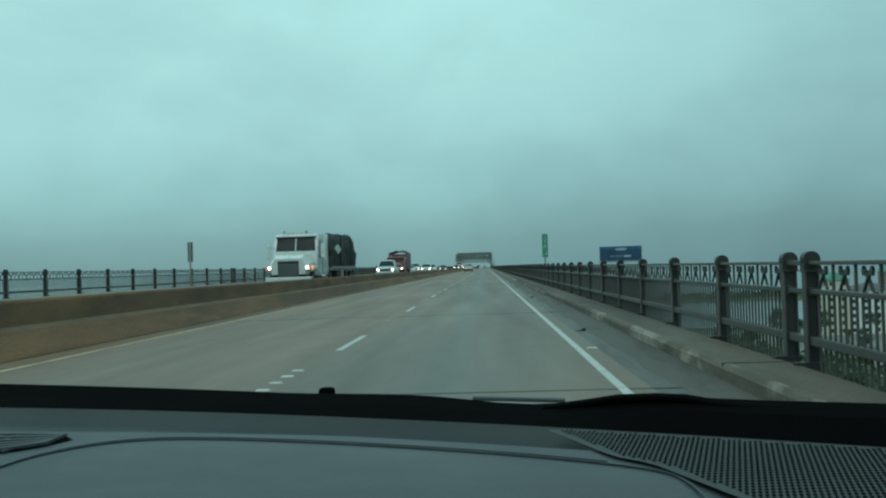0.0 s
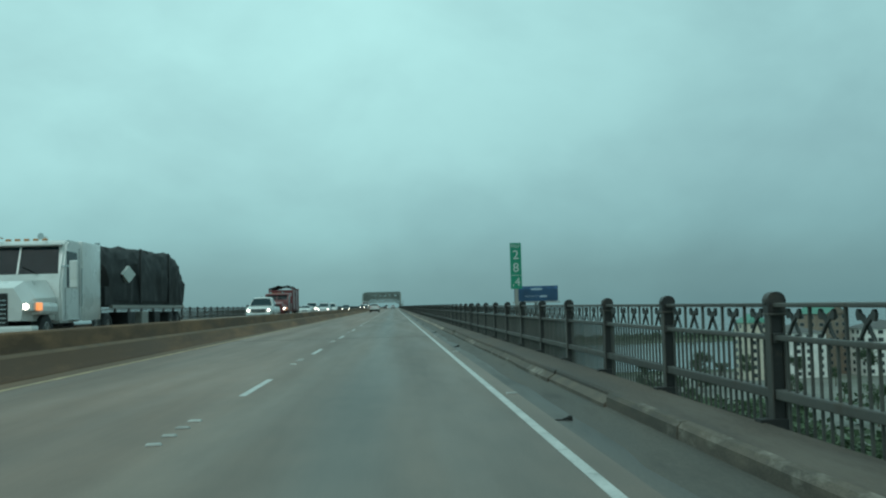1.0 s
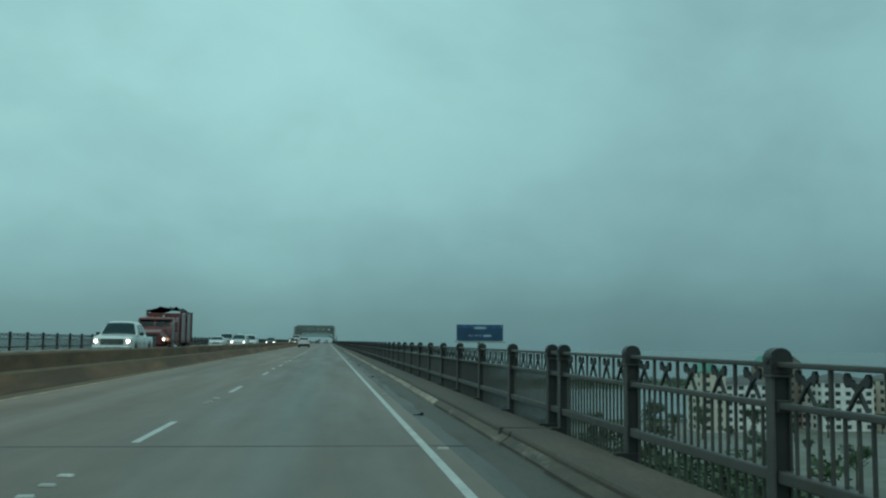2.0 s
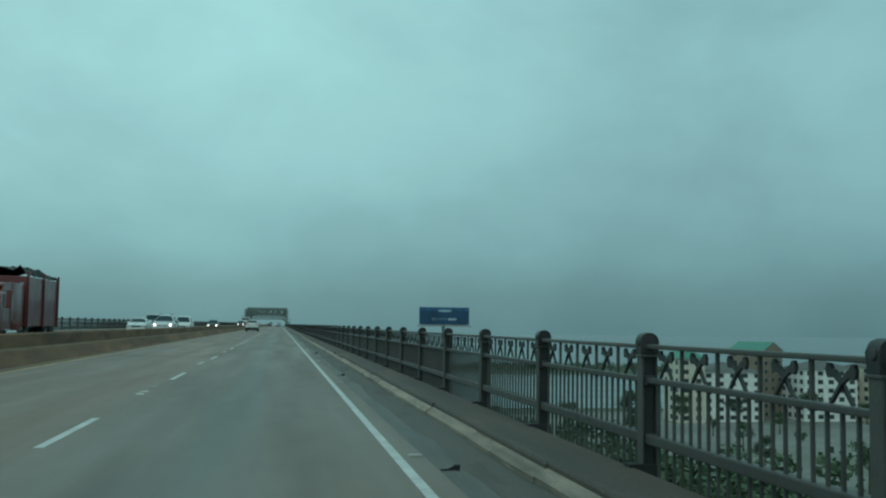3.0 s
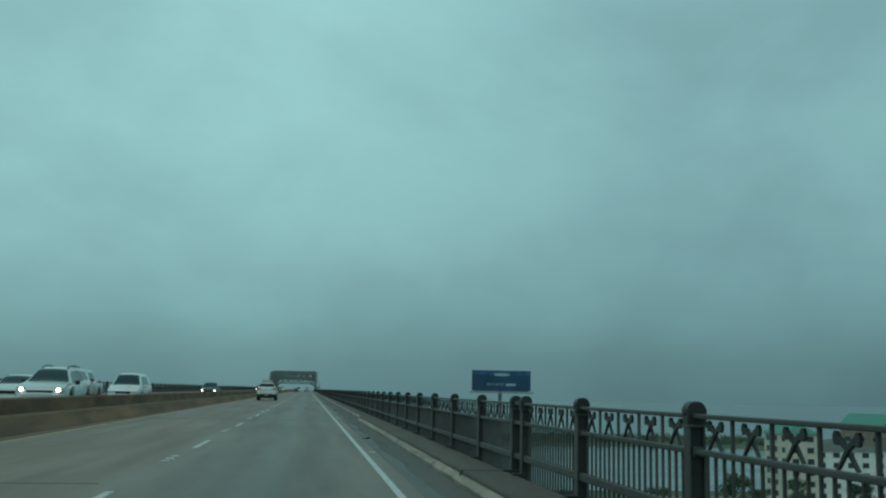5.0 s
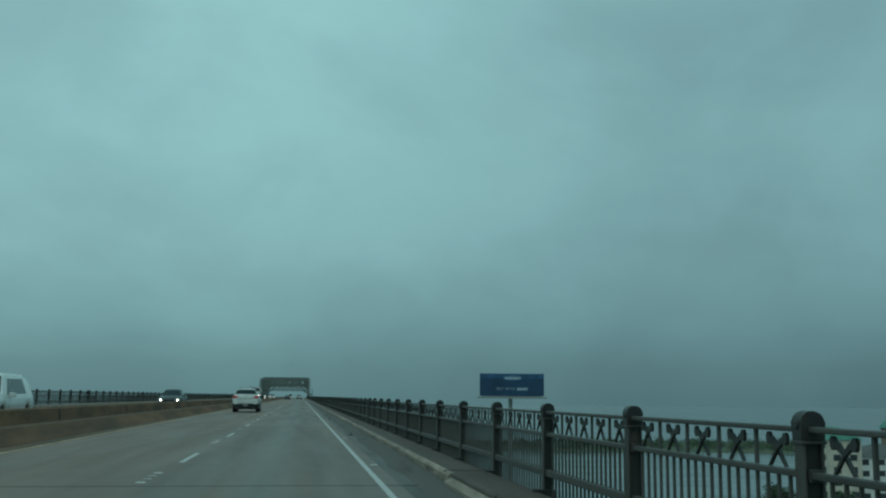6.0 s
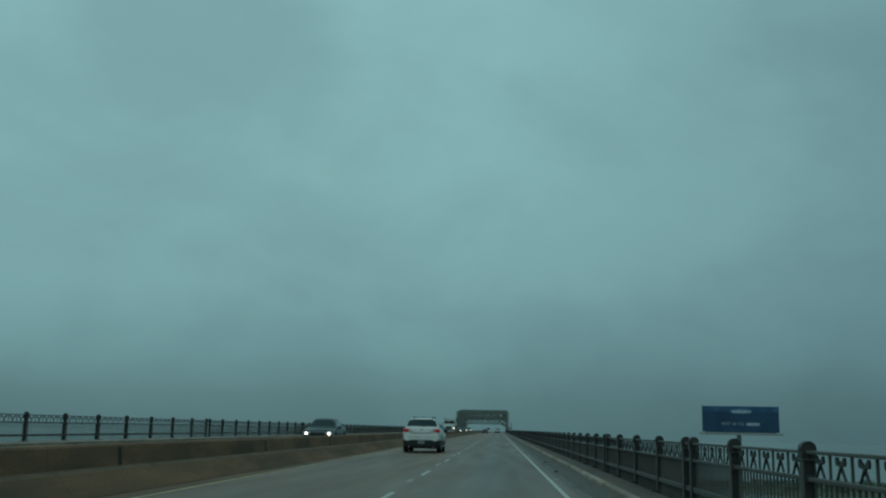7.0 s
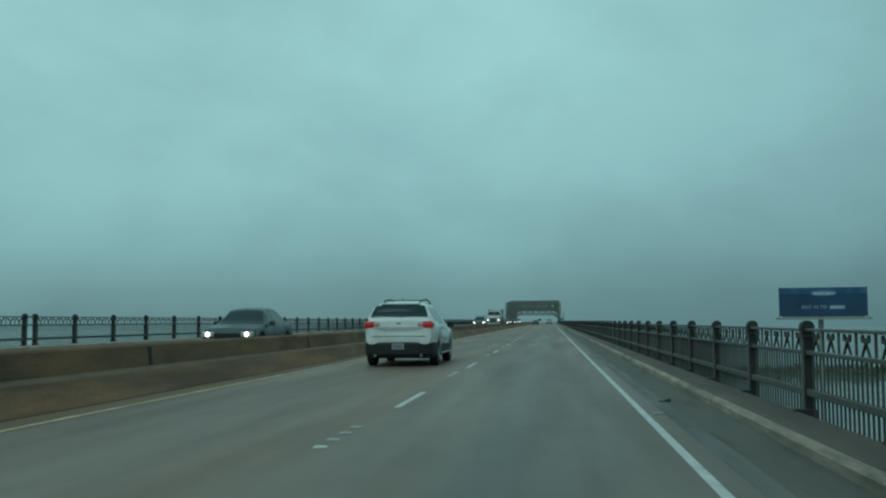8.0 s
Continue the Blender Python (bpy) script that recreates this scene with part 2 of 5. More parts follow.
WATER = mat("lake_water", (0.05, 0.066, 0.066), 0.16, vary=0.15, scale=0.05, grain=0.6, bump=0.25)


# ---------- mesh helpers ----------
def part(name, bm, material, parent=None, label="", smooth=0.0):
    me = bpy.data.meshes.new(name)
    bmesh.ops.recalc_face_normals(bm, faces=bm.faces[:])
    if smooth:
        for f in bm.faces:
            f.smooth = True
        for e in bm.edges:
            e.smooth = len(e.link_faces) == 2 and e.calc_face_angle(0) < radians(smooth)
    bm.to_mesh(me)
    bm.free()
    me.materials.append(material)
    ob = new(name, me)
    ob.parent = parent
    if label:
        ob["label"] = label
    return ob


def shared(name, me, parent, m):
    ob = new(name, me)
    ob.parent = parent
    ob.matrix_basis = m
    return ob


def thing(name, label, category, group="", kind="", at=(0, 0, 0)):
    ob = new(name)
    ob.empty_display_size = 0.1
    ob.location = at
    return tagged(ob, label, category, group, kind)


def box(bm, x0, x1, y0, y1, z0, z1, bevel=0.0, taper=1.0):
    """An upright box; taper scales its top."""
    cx, cy = (x0 + x1) / 2, (y0 + y1) / 2
    v = []
    for z, k in ((z0, 1.0), (z1, taper)):
        for x, y in ((x0, y0), (x1, y0), (x1, y1), (x0, y1)):
            v.append(bm.verts.new((cx + (x - cx) * k, cy + (y - cy) * k, z)))
    f = [bm.faces.new([v[i] for i in q]) for q in ((3, 2, 1, 0), (4, 5, 6, 7), (0, 1, 5, 4), (1, 2, 6, 5), (2, 3, 7, 6), (3, 0, 4, 7))]
    if bevel:
        e = list({e for q in f for e in q.edges})
        bmesh.ops.bevel(bm, geom=e, offset=bevel, segments=2, affect="EDGES", profile=0.6)
    return bm


def prism(bm, pts, y0, y1, steps=1):
    """A cross-section (x, z) run along y."""
    rings = [[bm.verts.new((x, y0 + (y1 - y0) * i / steps, z)) for x, z in pts] for i in range(steps + 1)]
    n = len(pts)
    for a, b in zip(rings, rings[1:]):
        for i in range(n):
            bm.faces.new((a[i], a[(i + 1) % n], b[(i + 1) % n], b[i]))
    bm.faces.new(rings[0][::-1])
    bm.faces.new(rings[-1])
    return bm


def bar(bm, a, b, w, d=None, sides=4):
    """A straight member from a to b."""
    a, b = Vector(a), Vector(b)
    q = (b - a).to_track_quat("Z", "Y")
    d = d or w
    rings = []
    for p in (a, b):
        ring = []
        for i in range(sides):
            t = 2 * math.pi * (i + 0.5) / sides
            k = 1 / math.cos(math.pi / sides)
            ring.append(bm.verts.new(p + q @ Vector((math.cos(t) * w / 2 * k, math.sin(t) * d / 2 * k, 0))))
        rings.append(ring)
    for i in range(sides):
        bm.faces.new((rings[0][i], rings[0][(i + 1) % sides], rings[1][(i + 1) % sides], rings[1][i]))
    bm.faces.new(rings[0][::-1])
    bm.faces.new(rings[1])
    return bm


def revolve(bm, prof, axis="x", seg=24, centre=(0, 0, 0)):
    """prof: (along, radius) pairs about an axis."""
    rings = []
    for al, r in prof:
        ring = []
        for i in range(seg):
            t = 2 * math.pi * i / seg
            c, s = r * math.cos(t), r * math.sin(t)
            p = {"x": (al, c, s), "y": (c, al, s), "z": (c, s, al)}[axis]
            ring.append(bm.verts.new(Vector(centre) + Vector(p)))
        rings.append(ring)
    for a, b in zip(rings, rings[1:]):
        for i in range(seg):
            bm.faces.new((a[i], a[(i + 1) % seg], b[(i + 1) % seg], b[i]))
    for r, k in ((rings[0], -1), (rings[-1], 1)):
        if prof[0 if k < 0 else -1][1] > 1e-4:
            bm.faces.new(r[::k])
    return bm


B = bmesh.new

# ---------- setting: deck, road, lines ----------
Y0, Y1 = -60.0, 760.0
WALK_Z, FAR_Z, FAR_WALK = 0.212, 0.2, 0.565      # walkway; opposite road; opposite walkway
RAIL_X, FAR_RAIL_X = 1.64, -17.5
road = tagged(part("road", box(B(), -8.1, 0.27, Y0, Y1, -0.35, 0.0), ROAD), "worn brown-grey concrete bridge roadway, damp", "road", kind="structure")
gutter = tagged(part("gutter", box(B(), 0.27, 0.89, Y0, Y1, -0.35, -0.004), GUTTER), "damp stained shoulder strip beside the kerb", "shoulder", kind="structure")
inner = tagged(part("median_shoulder", box(B(), -8.1, -7.60, Y0, Y1, -0.3, 0.006), SHOULDER), "dirt-covered brown shoulder beside the median barrier", "shoulder", kind="structure")
far_road = tagged(part("opposite_road", box(B(), -16.5, -9.15, Y0, Y1, -0.35, FAR_Z), ROAD_FAR), "worn concrete roadway of the oncoming traffic", "road", kind="structure")
deck = tagged(part("deck_edge", prism(B(), [(-17.37, -1.3), (1.49, -1.3), (1.49, -0.36), (-17.37, -0.36)], Y0, Y1), FASCIA), "concrete bridge deck beams under the road", "bridge deck", kind="structure")
walkway = tagged(part("pavement", prism(B(), [(0.985, -0.34), (1.51, -0.34), (1.51, WALK_Z), (0.985, WALK_Z)], Y0, Y1), WALK), "stained narrow concrete safety walk", "walkway", kind="structure")
far_walk = tagged(part("opposite_pavement", prism(B(), [(-17.36, -0.34), (-16.5, -0.34), (-16.5, FAR_WALK - 0.03), (-16.55, FAR_WALK), (-17.36, FAR_WALK)], Y0, Y1), KERB), "grey concrete walk under the far railing", "walkway", kind="structure")

kerb = tagged(new("kerb"), "light grey broken concrete kerb along the shoulder", "kerb", kind="structure")
rng = random.Random(4)
y, k = Y0, 0
while y < 330:
    ln = rng.uniform(2.2, 4.2)
    worn = y < 52
    dz, dx = rng.uniform(-0.012, 0.004), rng.uniform(-0.015, 0.01)
    if 20 < y < 150:
        # here the stones have a sloping face and the walk's brown crust laps over their tops
        part("kerb_stone", prism(B(), [(0.845 + dx, -0.3), (0.985, -0.3), (0.985, WALK_Z - 0.045), (0.95 + dx, WALK_Z - 0.045 + dz), (0.845 + dx, 0.098 + dz)], y, y + ln - 0.008), KERB_WORN if worn else KERB, kerb)
        part("walk_crust", prism(B(), [(0.943 + dx, WALK_Z - 0.055 + dz), (0.985, WALK_Z - 0.055), (0.985, WALK_Z + 0.004), (0.965 + dx, WALK_Z + 0.004 + dz), (0.948 + dx, WALK_Z - 0.018 + dz)], y, y + ln - 0.004), WALK, kerb, "brown crust over the kerb")
    else:
        part("kerb_stone", prism(B(), [(0.89 + dx, -0.3), (0.985, -0.3), (0.985, WALK_Z + 0.004), (0.935 + dx, WALK_Z + 0.004 + dz), (0.90 + dx, WALK_Z - 0.035 + dz)], y, y + ln - 0.008), KERB_WORN if worn else KERB, kerb)
    y += ln
part("kerb_stone", prism(B(), [(0.89, -0.3), (0.985, -0.3), (0.985, WALK_Z), (0.93, WALK_Z), (0.895, WALK_Z - 0.03)], y, Y1), KERB, kerb)
# years of dirt have filled the foot of the kerb
dirt = B()
n = 400
for k in range(n):
    a, b = Y0 + (330 - Y0) * k / n, Y0 + (330 - Y0) * (k + 1) / n
    if k == 0:
        row = None
    q = noise.noise(Vector((a * 0.31, 2.0, 0))) + 0.4 * noise.noise(Vector((a * 1.3, 7.0, 0)))
    pile = 0.07 if a < 145 else min(0.095, 0.07 + (a - 145) * 0.002)
    cur = [dirt.verts.new(p) for p in ((0.47 + 0.12 * q, a, -0.02), (0.50 + 0.12 * q, a, -0.0025), (0.76 + 0.02 * q, a, 0.004 + 0.25 * pile), (0.88, a, pile + 0.05 * pile * q), (0.95, a, pile + 0.008))]
    if row:
        for u in range(4):
            dirt.faces.new((row[u], row[u + 1], cur[u + 1], cur[u]))
    row = cur
part("kerb_dirt", dirt, DIRT, kerb, "dark dirt packed against the kerb", smooth=60)

edge_line = tagged(part("edge_line", box(B(), -0.047, 0.047, Y0, Y1, 0.0, 0.004), PAINT), "white painted edge line on the road", "road marking", kind="structure")
yellow_line = tagged(part("yellow_line", box(B(), -7.57, -7.478, Y0, Y1, 0.0, 0.008), YELLOW), "faded yellow painted line beside the median", "road marking", kind="structure")
far_lines = tagged(part("opposite_line", box(box(B(), -15.76, -15.64, Y0, Y1, FAR_Z, FAR_Z + 0.004), -9.61, -9.49, Y0, Y1, FAR_Z, FAR_Z + 0.004), PAINT), "white painted line on the opposite road", "road marking", kind="structure")

DASH_X, DASH = -3.431, 3.048
# the dashes were repainted span by span, so their spacing wanders a little
dash_y = [-36.6, -24.4, -12.2, 0.0, 12.3, 24.65, 36.3, 48.65, 60.15, 72.1, 83.95, 96.45, 109.7, 121.9, 133.65, 145.6, 157.5, 169.4, 180.0, 190.5, 202.3]
while dash_y[-1] < 590:
    dash_y.append(dash_y[-1] + 12.0)
lane_line = tagged(new("lane_line"), "broken white lane line painted on concrete", "road marking", kind="structure")
dash_me = None
for v in dash_y:
    if dash_me is None:
        o = part("dash", box(B(), -0.05, 0.05, 0, DASH, 0, 0.004), PAINT, lane_line)
        dash_me = o.data
        o.location = (DASH_X, v, 0)
    else:
        shared("dash", dash_me, lane_line, pose(DASH_X, v, 0))
# groups of four raised ceramic studs in the gaps of the lane line, and single ones beside the edge line
stud = None
rs = random.Random(11)
for u, v1 in zip(dash_y[:39], dash_y[1:]):
    g = (u + DASH + v1) / 2
    group = [(DASH_X - 0.05, g - 0.07 + 0.6 * j) for j in range(4) if rs.random() > 0.18 or 188 < u < 192] + [(0.19, u - 0.8)]
    for x, v in group:
        m = pose(x, v, 0, 0, 0, rs.uniform(-6, 6))
        if stud is None:
            st = B()
            box(st, -0.075, 0.075, -0.05, 0.05, 0, 0.02, 0.008, taper=0.8)
            stud = tagged(part("road_stud", st, STUD), "small worn white ceramic road stud", "road stud", "studs along the lane lines")
            stud.matrix_basis = m
        else:
            copy_thing(stud, m)

DOUBLES = (-5.15, 48.25, 125.5, 178.95, 190.78, 244.2, 297.6)     # twin posts and deck joints
JOINTS = (-57.7, -5.15, 9.6, 48.2, 98.8, 125.9, 152.5, 178.95, 190.78, 217.5, 244.2, 270.9, 297.6)
joints = tagged(new("expansion_joint"), "dark expansion joint across the bridge deck", "deck joint", kind="structure")
for yj in JOINTS:
    # on some spans only the left lane's joint is still open, on others none is
    if yj not in (190.78, 217.5):
        part("joint_strip", box(B(), -8.0, -3.75 if yj in (98.8, 125.9) else 0.87, yj - 0.03, yj + 0.03, -0.1, 0.003), JOINT, joints)
    part("joint_strip", box(B(), -16.45, -9.2, yj - 0.05, yj + 0.05, 0, FAR_Z + 0.003), JOINT, joints)
    part("joint_strip", prism(B(), [(0.875, 0.02), (0.91, WALK_Z + 0.009), (1.505, WALK_Z + 0.004), (1.505, WALK_Z - 0.05), (0.95, 0.0)], yj - 0.02, yj + 0.02), JOINT, joints)

# ---------- median barrier ----------
median = tagged(new("median_barrier"), "brown weathered concrete median barrier with a stepped base", "barrier", kind="structure")
ys = [Y0] + sorted(set(JOINTS) | {float(v) for v in range(-45, 430, 30)}) + [Y1]
ys = [v for i, v in enumerate(ys) if i == 0 or v - ys[i - 1] > 2.0]
for a, b in zip(ys, ys[1:]):
    part("barrier_wall", prism(B(), [(-8.60, 0.43), (-8.64, 0.82), (-8.67, 0.86), (-8.93, 0.86), (-8.97, 0.82), (-9.0, 0.43)], a + 0.008, b - 0.008), BARRIER, median)
    part("barrier_base", prism(B(), [(-8.08, -0.3), (-8.085, 0.02), (-8.20, 0.13), (-8.44, 0.385), (-8.58, 0.43), (-9.02, 0.43), (-9.14, 0.32), (-9.15, -0.3)], a + 0.004, b - 0.004), BARRIER_BASE, median, "darker dirt-covered base")
    part("barrier_ledge", prism(B(), [(-8.455, 0.392), (-8.475, 0.408), (-8.606, 0.455), (-8.59, 0.43)], a + 0.008, b - 0.008), BARRIER_CAP, median, "lighter worn ledge")

# narrow dark drain slots through the upper wall
slot_me = None
for k in range(-4, 16):
    v = 205.8 + 11.9 * k
    if slot_me is None:
        o = part("drain_slot", prism(B(), [(-8.596, 0.46), (-8.634, 0.80), (-8.66, 0.80), (-8.62, 0.46)], -0.08, 0.08), JOINT_DARK, median, "dark water-stained drain slot")
        slot_me = o.data
        o.location.y = v
    else:
        shared("drain_slot", slot_me, median, pose(0, v, 0))["label"] = "dark water-stained drain slot"

# ---------- railing ----------
PANEL, SHORT, BAY, TWIN = 3.34, 2.61, 2.97, 0.31
RAIL_TOP = 1.105
CAST = 0.9          # scale of the castings


def build_post():
    p = B()
    h = RAIL_TOP
    # web darker than the flanges: the recess's shade is part of its colour
    box(p, -0.055, 0.055, -0.035, 0.035, -0.3, h - 0.15)
    t = part("railing_post", p, IRON_POST, None, "dark cast-iron post with a rounded cap")
    for x0, x1 in ((-0.07, -0.052), (0.052, 0.07)):
        part("flange", box(B(), x0, x1, -0.06, 0.06, -0.3, h - 0.16, 0.006), RAIL_GREY, t, "grey worn flange")
    arch = [(-0.08, h - 0.19), (-0.08, h - 0.07)] + [(-0.08 * math.cos(math.pi * k / 12), h - 0.07 + 0.07 * math.sin(math.pi * k / 12)) for k in range(1, 12)] + [(0.08, h - 0.07), (0.08, h - 0.19)]
    cap = prism(B(), arch, -0.07, 0.07)
    bmesh.ops.bevel(cap, geom=[e for e in cap.edges if abs(e.verts[0].co.y - e.verts[1].co.y) < 1e-5], offset=0.012, segments=2, affect="EDGES")
    part("cap", cap, IRON_POST, t, "arched cast head", smooth=50)
    part("collar", box(B(), -0.084, 0.084, -0.074, 0.074, h - 0.205, h - 0.185, 0.006), RAIL_GREY, t)
    part("rosette", revolve(B(), [(-0.09, 0.02), (-0.088, 0.03), (-0.06, 0.034)], "x", 14, (0, 0, h - 0.085)), IRON, t)
    for z in (h - 0.40, 0.225):
        part("rail_socket", box(B(), -0.045, 0.045, -0.085, 0.085, z - 0.042, z + 0.042, 0.01), IRON, t)
    part("foot", box(B(), -0.185, 0.08, -0.075, 0.075, -0.32, 0.014, 0.006), IRON_POST, t, "heavy dark cast foot bolted to the deck edge")
    return t


def pistols():
    """A cast ornament: two crossed flintlock shapes, heavy butts up."""
    b = B()
    side = [(-0.10, 0.0), (-0.078, 0.0), (0.03, 0.112), (0.075, 0.135), (0.10, 0.155), (0.122, 0.142), (0.15, 0.142), (0.165, 0.163),
            (0.17, 0.195), (0.15, 0.225), (0.125, 0.222), (0.105, 0.195), (0.075, 0.185), (0.055, 0.165), (0.01, 0.125)]
    for s in (1, -1):
        a, c = ([b.verts.new((x, y * s, z)) for y, z in side] for x in ((0.0, 0.024) if s > 0 else (-0.024, -0.001)))
        n = len(side)
        for k in range(n):
            b.faces.new((a[k], a[(k + 1) % n], c[(k + 1) % n], c[k]))
        b.faces.new(a[::-1]), b.faces.new(c)
    return b


def build_panel(single):
    L = PANEL
    t = part("railing_panel", box(B(), -0.045, 0.045, 0.04, L - 0.04, 0.18, 0.265, 0.012), RAIL_GREY, None, "grey iron rails with crossed-pistol ornaments over upright balusters")
    part("top_rail", box(B(), -0.04, 0.04, 0.04, L - 0.04, RAIL_TOP - 0.135, RAIL_TOP - 0.098, 0.01), RAIL_GREY, t)
    part("middle_rail", box(B(), -0.035, 0.035, 0.04, L - 0.04, RAIL_TOP - 0.42, RAIL_TOP - 0.375, 0.01), RAIL_GREY, t)
    n = 19
    low, high = RAIL_TOP - 0.42, RAIL_TOP - 0.37
    bars_y = [0.1 + (L - 0.2) * (i + 1) / (n + 1) for i in range(n)]
    tops, orns = [0.1 + (L - 0.2) * (i + 1) / 5 for i in range(4)], [0.1 + (L - 0.2) * (i + 0.5) / 5 for i in range(5)]
    if single:
        me = part("baluster", box(B(), -0.011, 0.011, -0.0105, 0.0105, -0.10, low), RAIL_GREY, t)
        me.location.y = bars_y[0]
        for v in bars_y[1:]:
            shared("baluster", me.data, t, pose(0, v, 0))
        s = part("short_baluster", box(B(), -0.012, 0.012, -0.014, 0.014, high, RAIL_TOP - 0.12), RAIL_GREY, t)
        s.location.y = tops[0]
        for v in tops[1:]:
            shared("short_baluster", s.data, t, pose(0, v, 0))
        o = part("ornament", pistols(), IRON, t, "cast crossed-pistol ornament")
        o.location = (0, orns[0], high)
        for v in orns[1:]:
            q = shared("ornament", o.data, t, pose(0, v, high))
            q["label"] = "cast crossed-pistol ornament"
    else:
        a = B()
        for v in bars_y:
            box(a, -0.011, 0.011, v - 0.0105, v + 0.0105, -0.10, low)
        for v in tops:
            box(a, -0.012, 0.012, v - 0.014, v + 0.014, high, RAIL_TOP - 0.12)
        tagged(part("baluster_infill", a, RAIL_GREY, t), kind="stuff")
        a = B()
        for v in orns:
            q = pistols()
            bmesh.ops.translate(q, verts=q.verts[:], vec=(0, v, high))
            tmp = bpy.data.meshes.new("tmp")
            q.to_mesh(tmp)
            a.from_mesh(tmp)
            q.free()
            bpy.data.meshes.remove(tmp)
        tagged(part("ornament_infill", a, IRON, t), kind="stuff")
    return t


def run_of(doubles, start, stop):
    """Post places along a railing: twin posts 0.62 m apart at each joint, even spacing between."""
    posts, panels = [], []
    marks = [start - TWIN] + list(doubles) + [stop]
    for a, b in zip(marks, marks[1:]):
        a0, b0 = a + TWIN, b - TWIN
        n = max(1, round((b0 - a0 - 2 * SHORT) / BAY))
        st = (b0 - a0 - 2 * SHORT) / n
        cuts = [a0, a0 + SHORT] + [a0 + SHORT + st * i for i in range(1, n + 1)] + [b0]
        posts += cuts
        panels += [(u, v - u) for u, v in zip(cuts, cuts[1:])]
    return posts, panels


post = build_post()
panel_near = build_panel(True)
panel_far = build_panel(False)
first = {"p": True, "n": True, "f": True}


def place(src, key, m, parent):
    if first[key]:
        first[key] = False
        src.matrix_basis = m
        o = src
    else:
        o = copy_thing(src, m)
        o.matrix_basis = m
    o.parent = parent
    return o


FAR_Y = 330.0


def railing_runs(x, z, doubles, start, turn, close, label):
    rail = tagged(new("railing"), label, "railing")
    posts, panels = run_of(doubles, start, FAR_Y)
    for v in posts:
        place(post, "p", pose(x, v, z, 0, 0, turn) @ Matrix.Diagonal((CAST, CAST, CAST, 1)), rail)
    for v, st in panels:
        near = any(a < v < b for a, b in close)
        place(panel_near if near else panel_far, "n" if near else "f", pose(x, v, z) @ Matrix.Diagonal((CAST, st / PANEL, CAST, 1)), rail)
    # short sliding rails across each deck joint
    for v in doubles:
        for lo, hi in ((0.185, 0.26), (RAIL_TOP - 0.42, RAIL_TOP - 0.375), (RAIL_TOP - 0.14, RAIL_TOP - 0.09)):
            o = part("sliding_rail", box(B(), -0.035, 0.035, -0.33, 0.33, lo, hi, 0.008), RAIL_GREY, rail)
            o.matrix_basis = pose(x, v, z) @ Matrix.Diagonal((CAST, CAST, CAST, 1))
    # beyond that the railing is too small to pick apart
    a = B()
    for lo, hi in ((0.16, 0.25), (RAIL_TOP - 0.43, RAIL_TOP - 0.37), (RAIL_TOP - 0.15, RAIL_TOP - 0.08)):
        box(a, x - 0.05, x + 0.05, FAR_Y, 600, z + CAST * lo, z + CAST * hi)
    v = FAR_Y
    while v < 600:
        box(a, x - 0.1, x + 0.1, v - 0.1, v + 0.1, z, z + CAST * RAIL_TOP, taper=0.9)
        for i in range(1, 12):
            box(a, x - 0.015, x + 0.015, v + i * 0.245 - 0.02, v + i * 0.245 + 0.02, z + 0.02, z + CAST * (RAIL_TOP - 0.45))
        v += BAY
    tagged(part("distant_railing", a, IRON), "dark iron bridge railing running into the distance", "railing", kind="stuff")


railing_runs(RAIL_X, WALK_Z + 0.013, DOUBLES, -16.9, 0, ((12, 48), (190, 224)), "dark cast-iron bridge railing with crossed-pistol ornaments on the walk")
railing_runs(FAR_RAIL_X, FAR_WALK, (-5.7, 47.7, 125.0, 178.5, 190.2, 217.4, 244.0), -10.0, 180, (), "dark cast-iron railing along the opposite side of the bridge")

# ---------- small scraps in the shoulder ----------
SCRAP = mat("scrap_rubber", (0.016, 0.015, 0.014), 0.7, vary=0.2)
scrap = None
for i, (x, v, a) in enumerate(((0.39, 2.8, 10), (0.36, 20.85, -5), (0.41, 38.5, 20), (0.40, 53.1, 0), (0.38, 70.4, 12), (0.41, 86.2, -8), (0.42, 104.3, 5), (0.4, 138.5, 0), (0.45, 171.0, 15), (0.45, 194.7, 8), (0.51, 203.5, -10))):
    m = pose(x, v, 0.0, 0, 0, a)
    if scrap is None:
        b = B()
        box(b, -0.10, 0.05, -0.012, 0.012, -0.003, 0.010, 0.003)
        box(b, 0.03, 0.075, -0.03, 0.03, -0.003, 0.045, 0.01)
        bar(b, (-0.02, 0.0, 0.008), (0.05, 0.01, 0.03), 0.016)
        scrap = tagged(part("rubber_scrap", b, SCRAP), "small bent black scrap lying in the road shoulder", "debris", "scraps along the shoulder")
        scrap.matrix_basis = m
    else:
        copy_thing(scrap, m)

# ---------- ground, water, far shore ----------
GROUND_Z = -30.0
g = B()
box(g, -4500, 4500, -1500, 4800, GROUND_Z - 1, GROUND_Z)
ground = tagged(part("ground", g, GRASS), "flat green and brown marshy land below the bridge", "ground", kind="structure")
w = B()
box(w, -4400, -24, -1400, 4700, GROUND_Z, GROUND_Z + 0.15)
lake = tagged(part("water", w, WATER), "grey rippled lake water under an overcast sky", "water", kind="structure")
w = B()
box(w, -24, 4400, 430, 4700, GROUND_Z, GROUND_Z + 0.15)
river = tagged(part("water", w, WATER), "grey river water beyond the bank", "water", kind="structure")

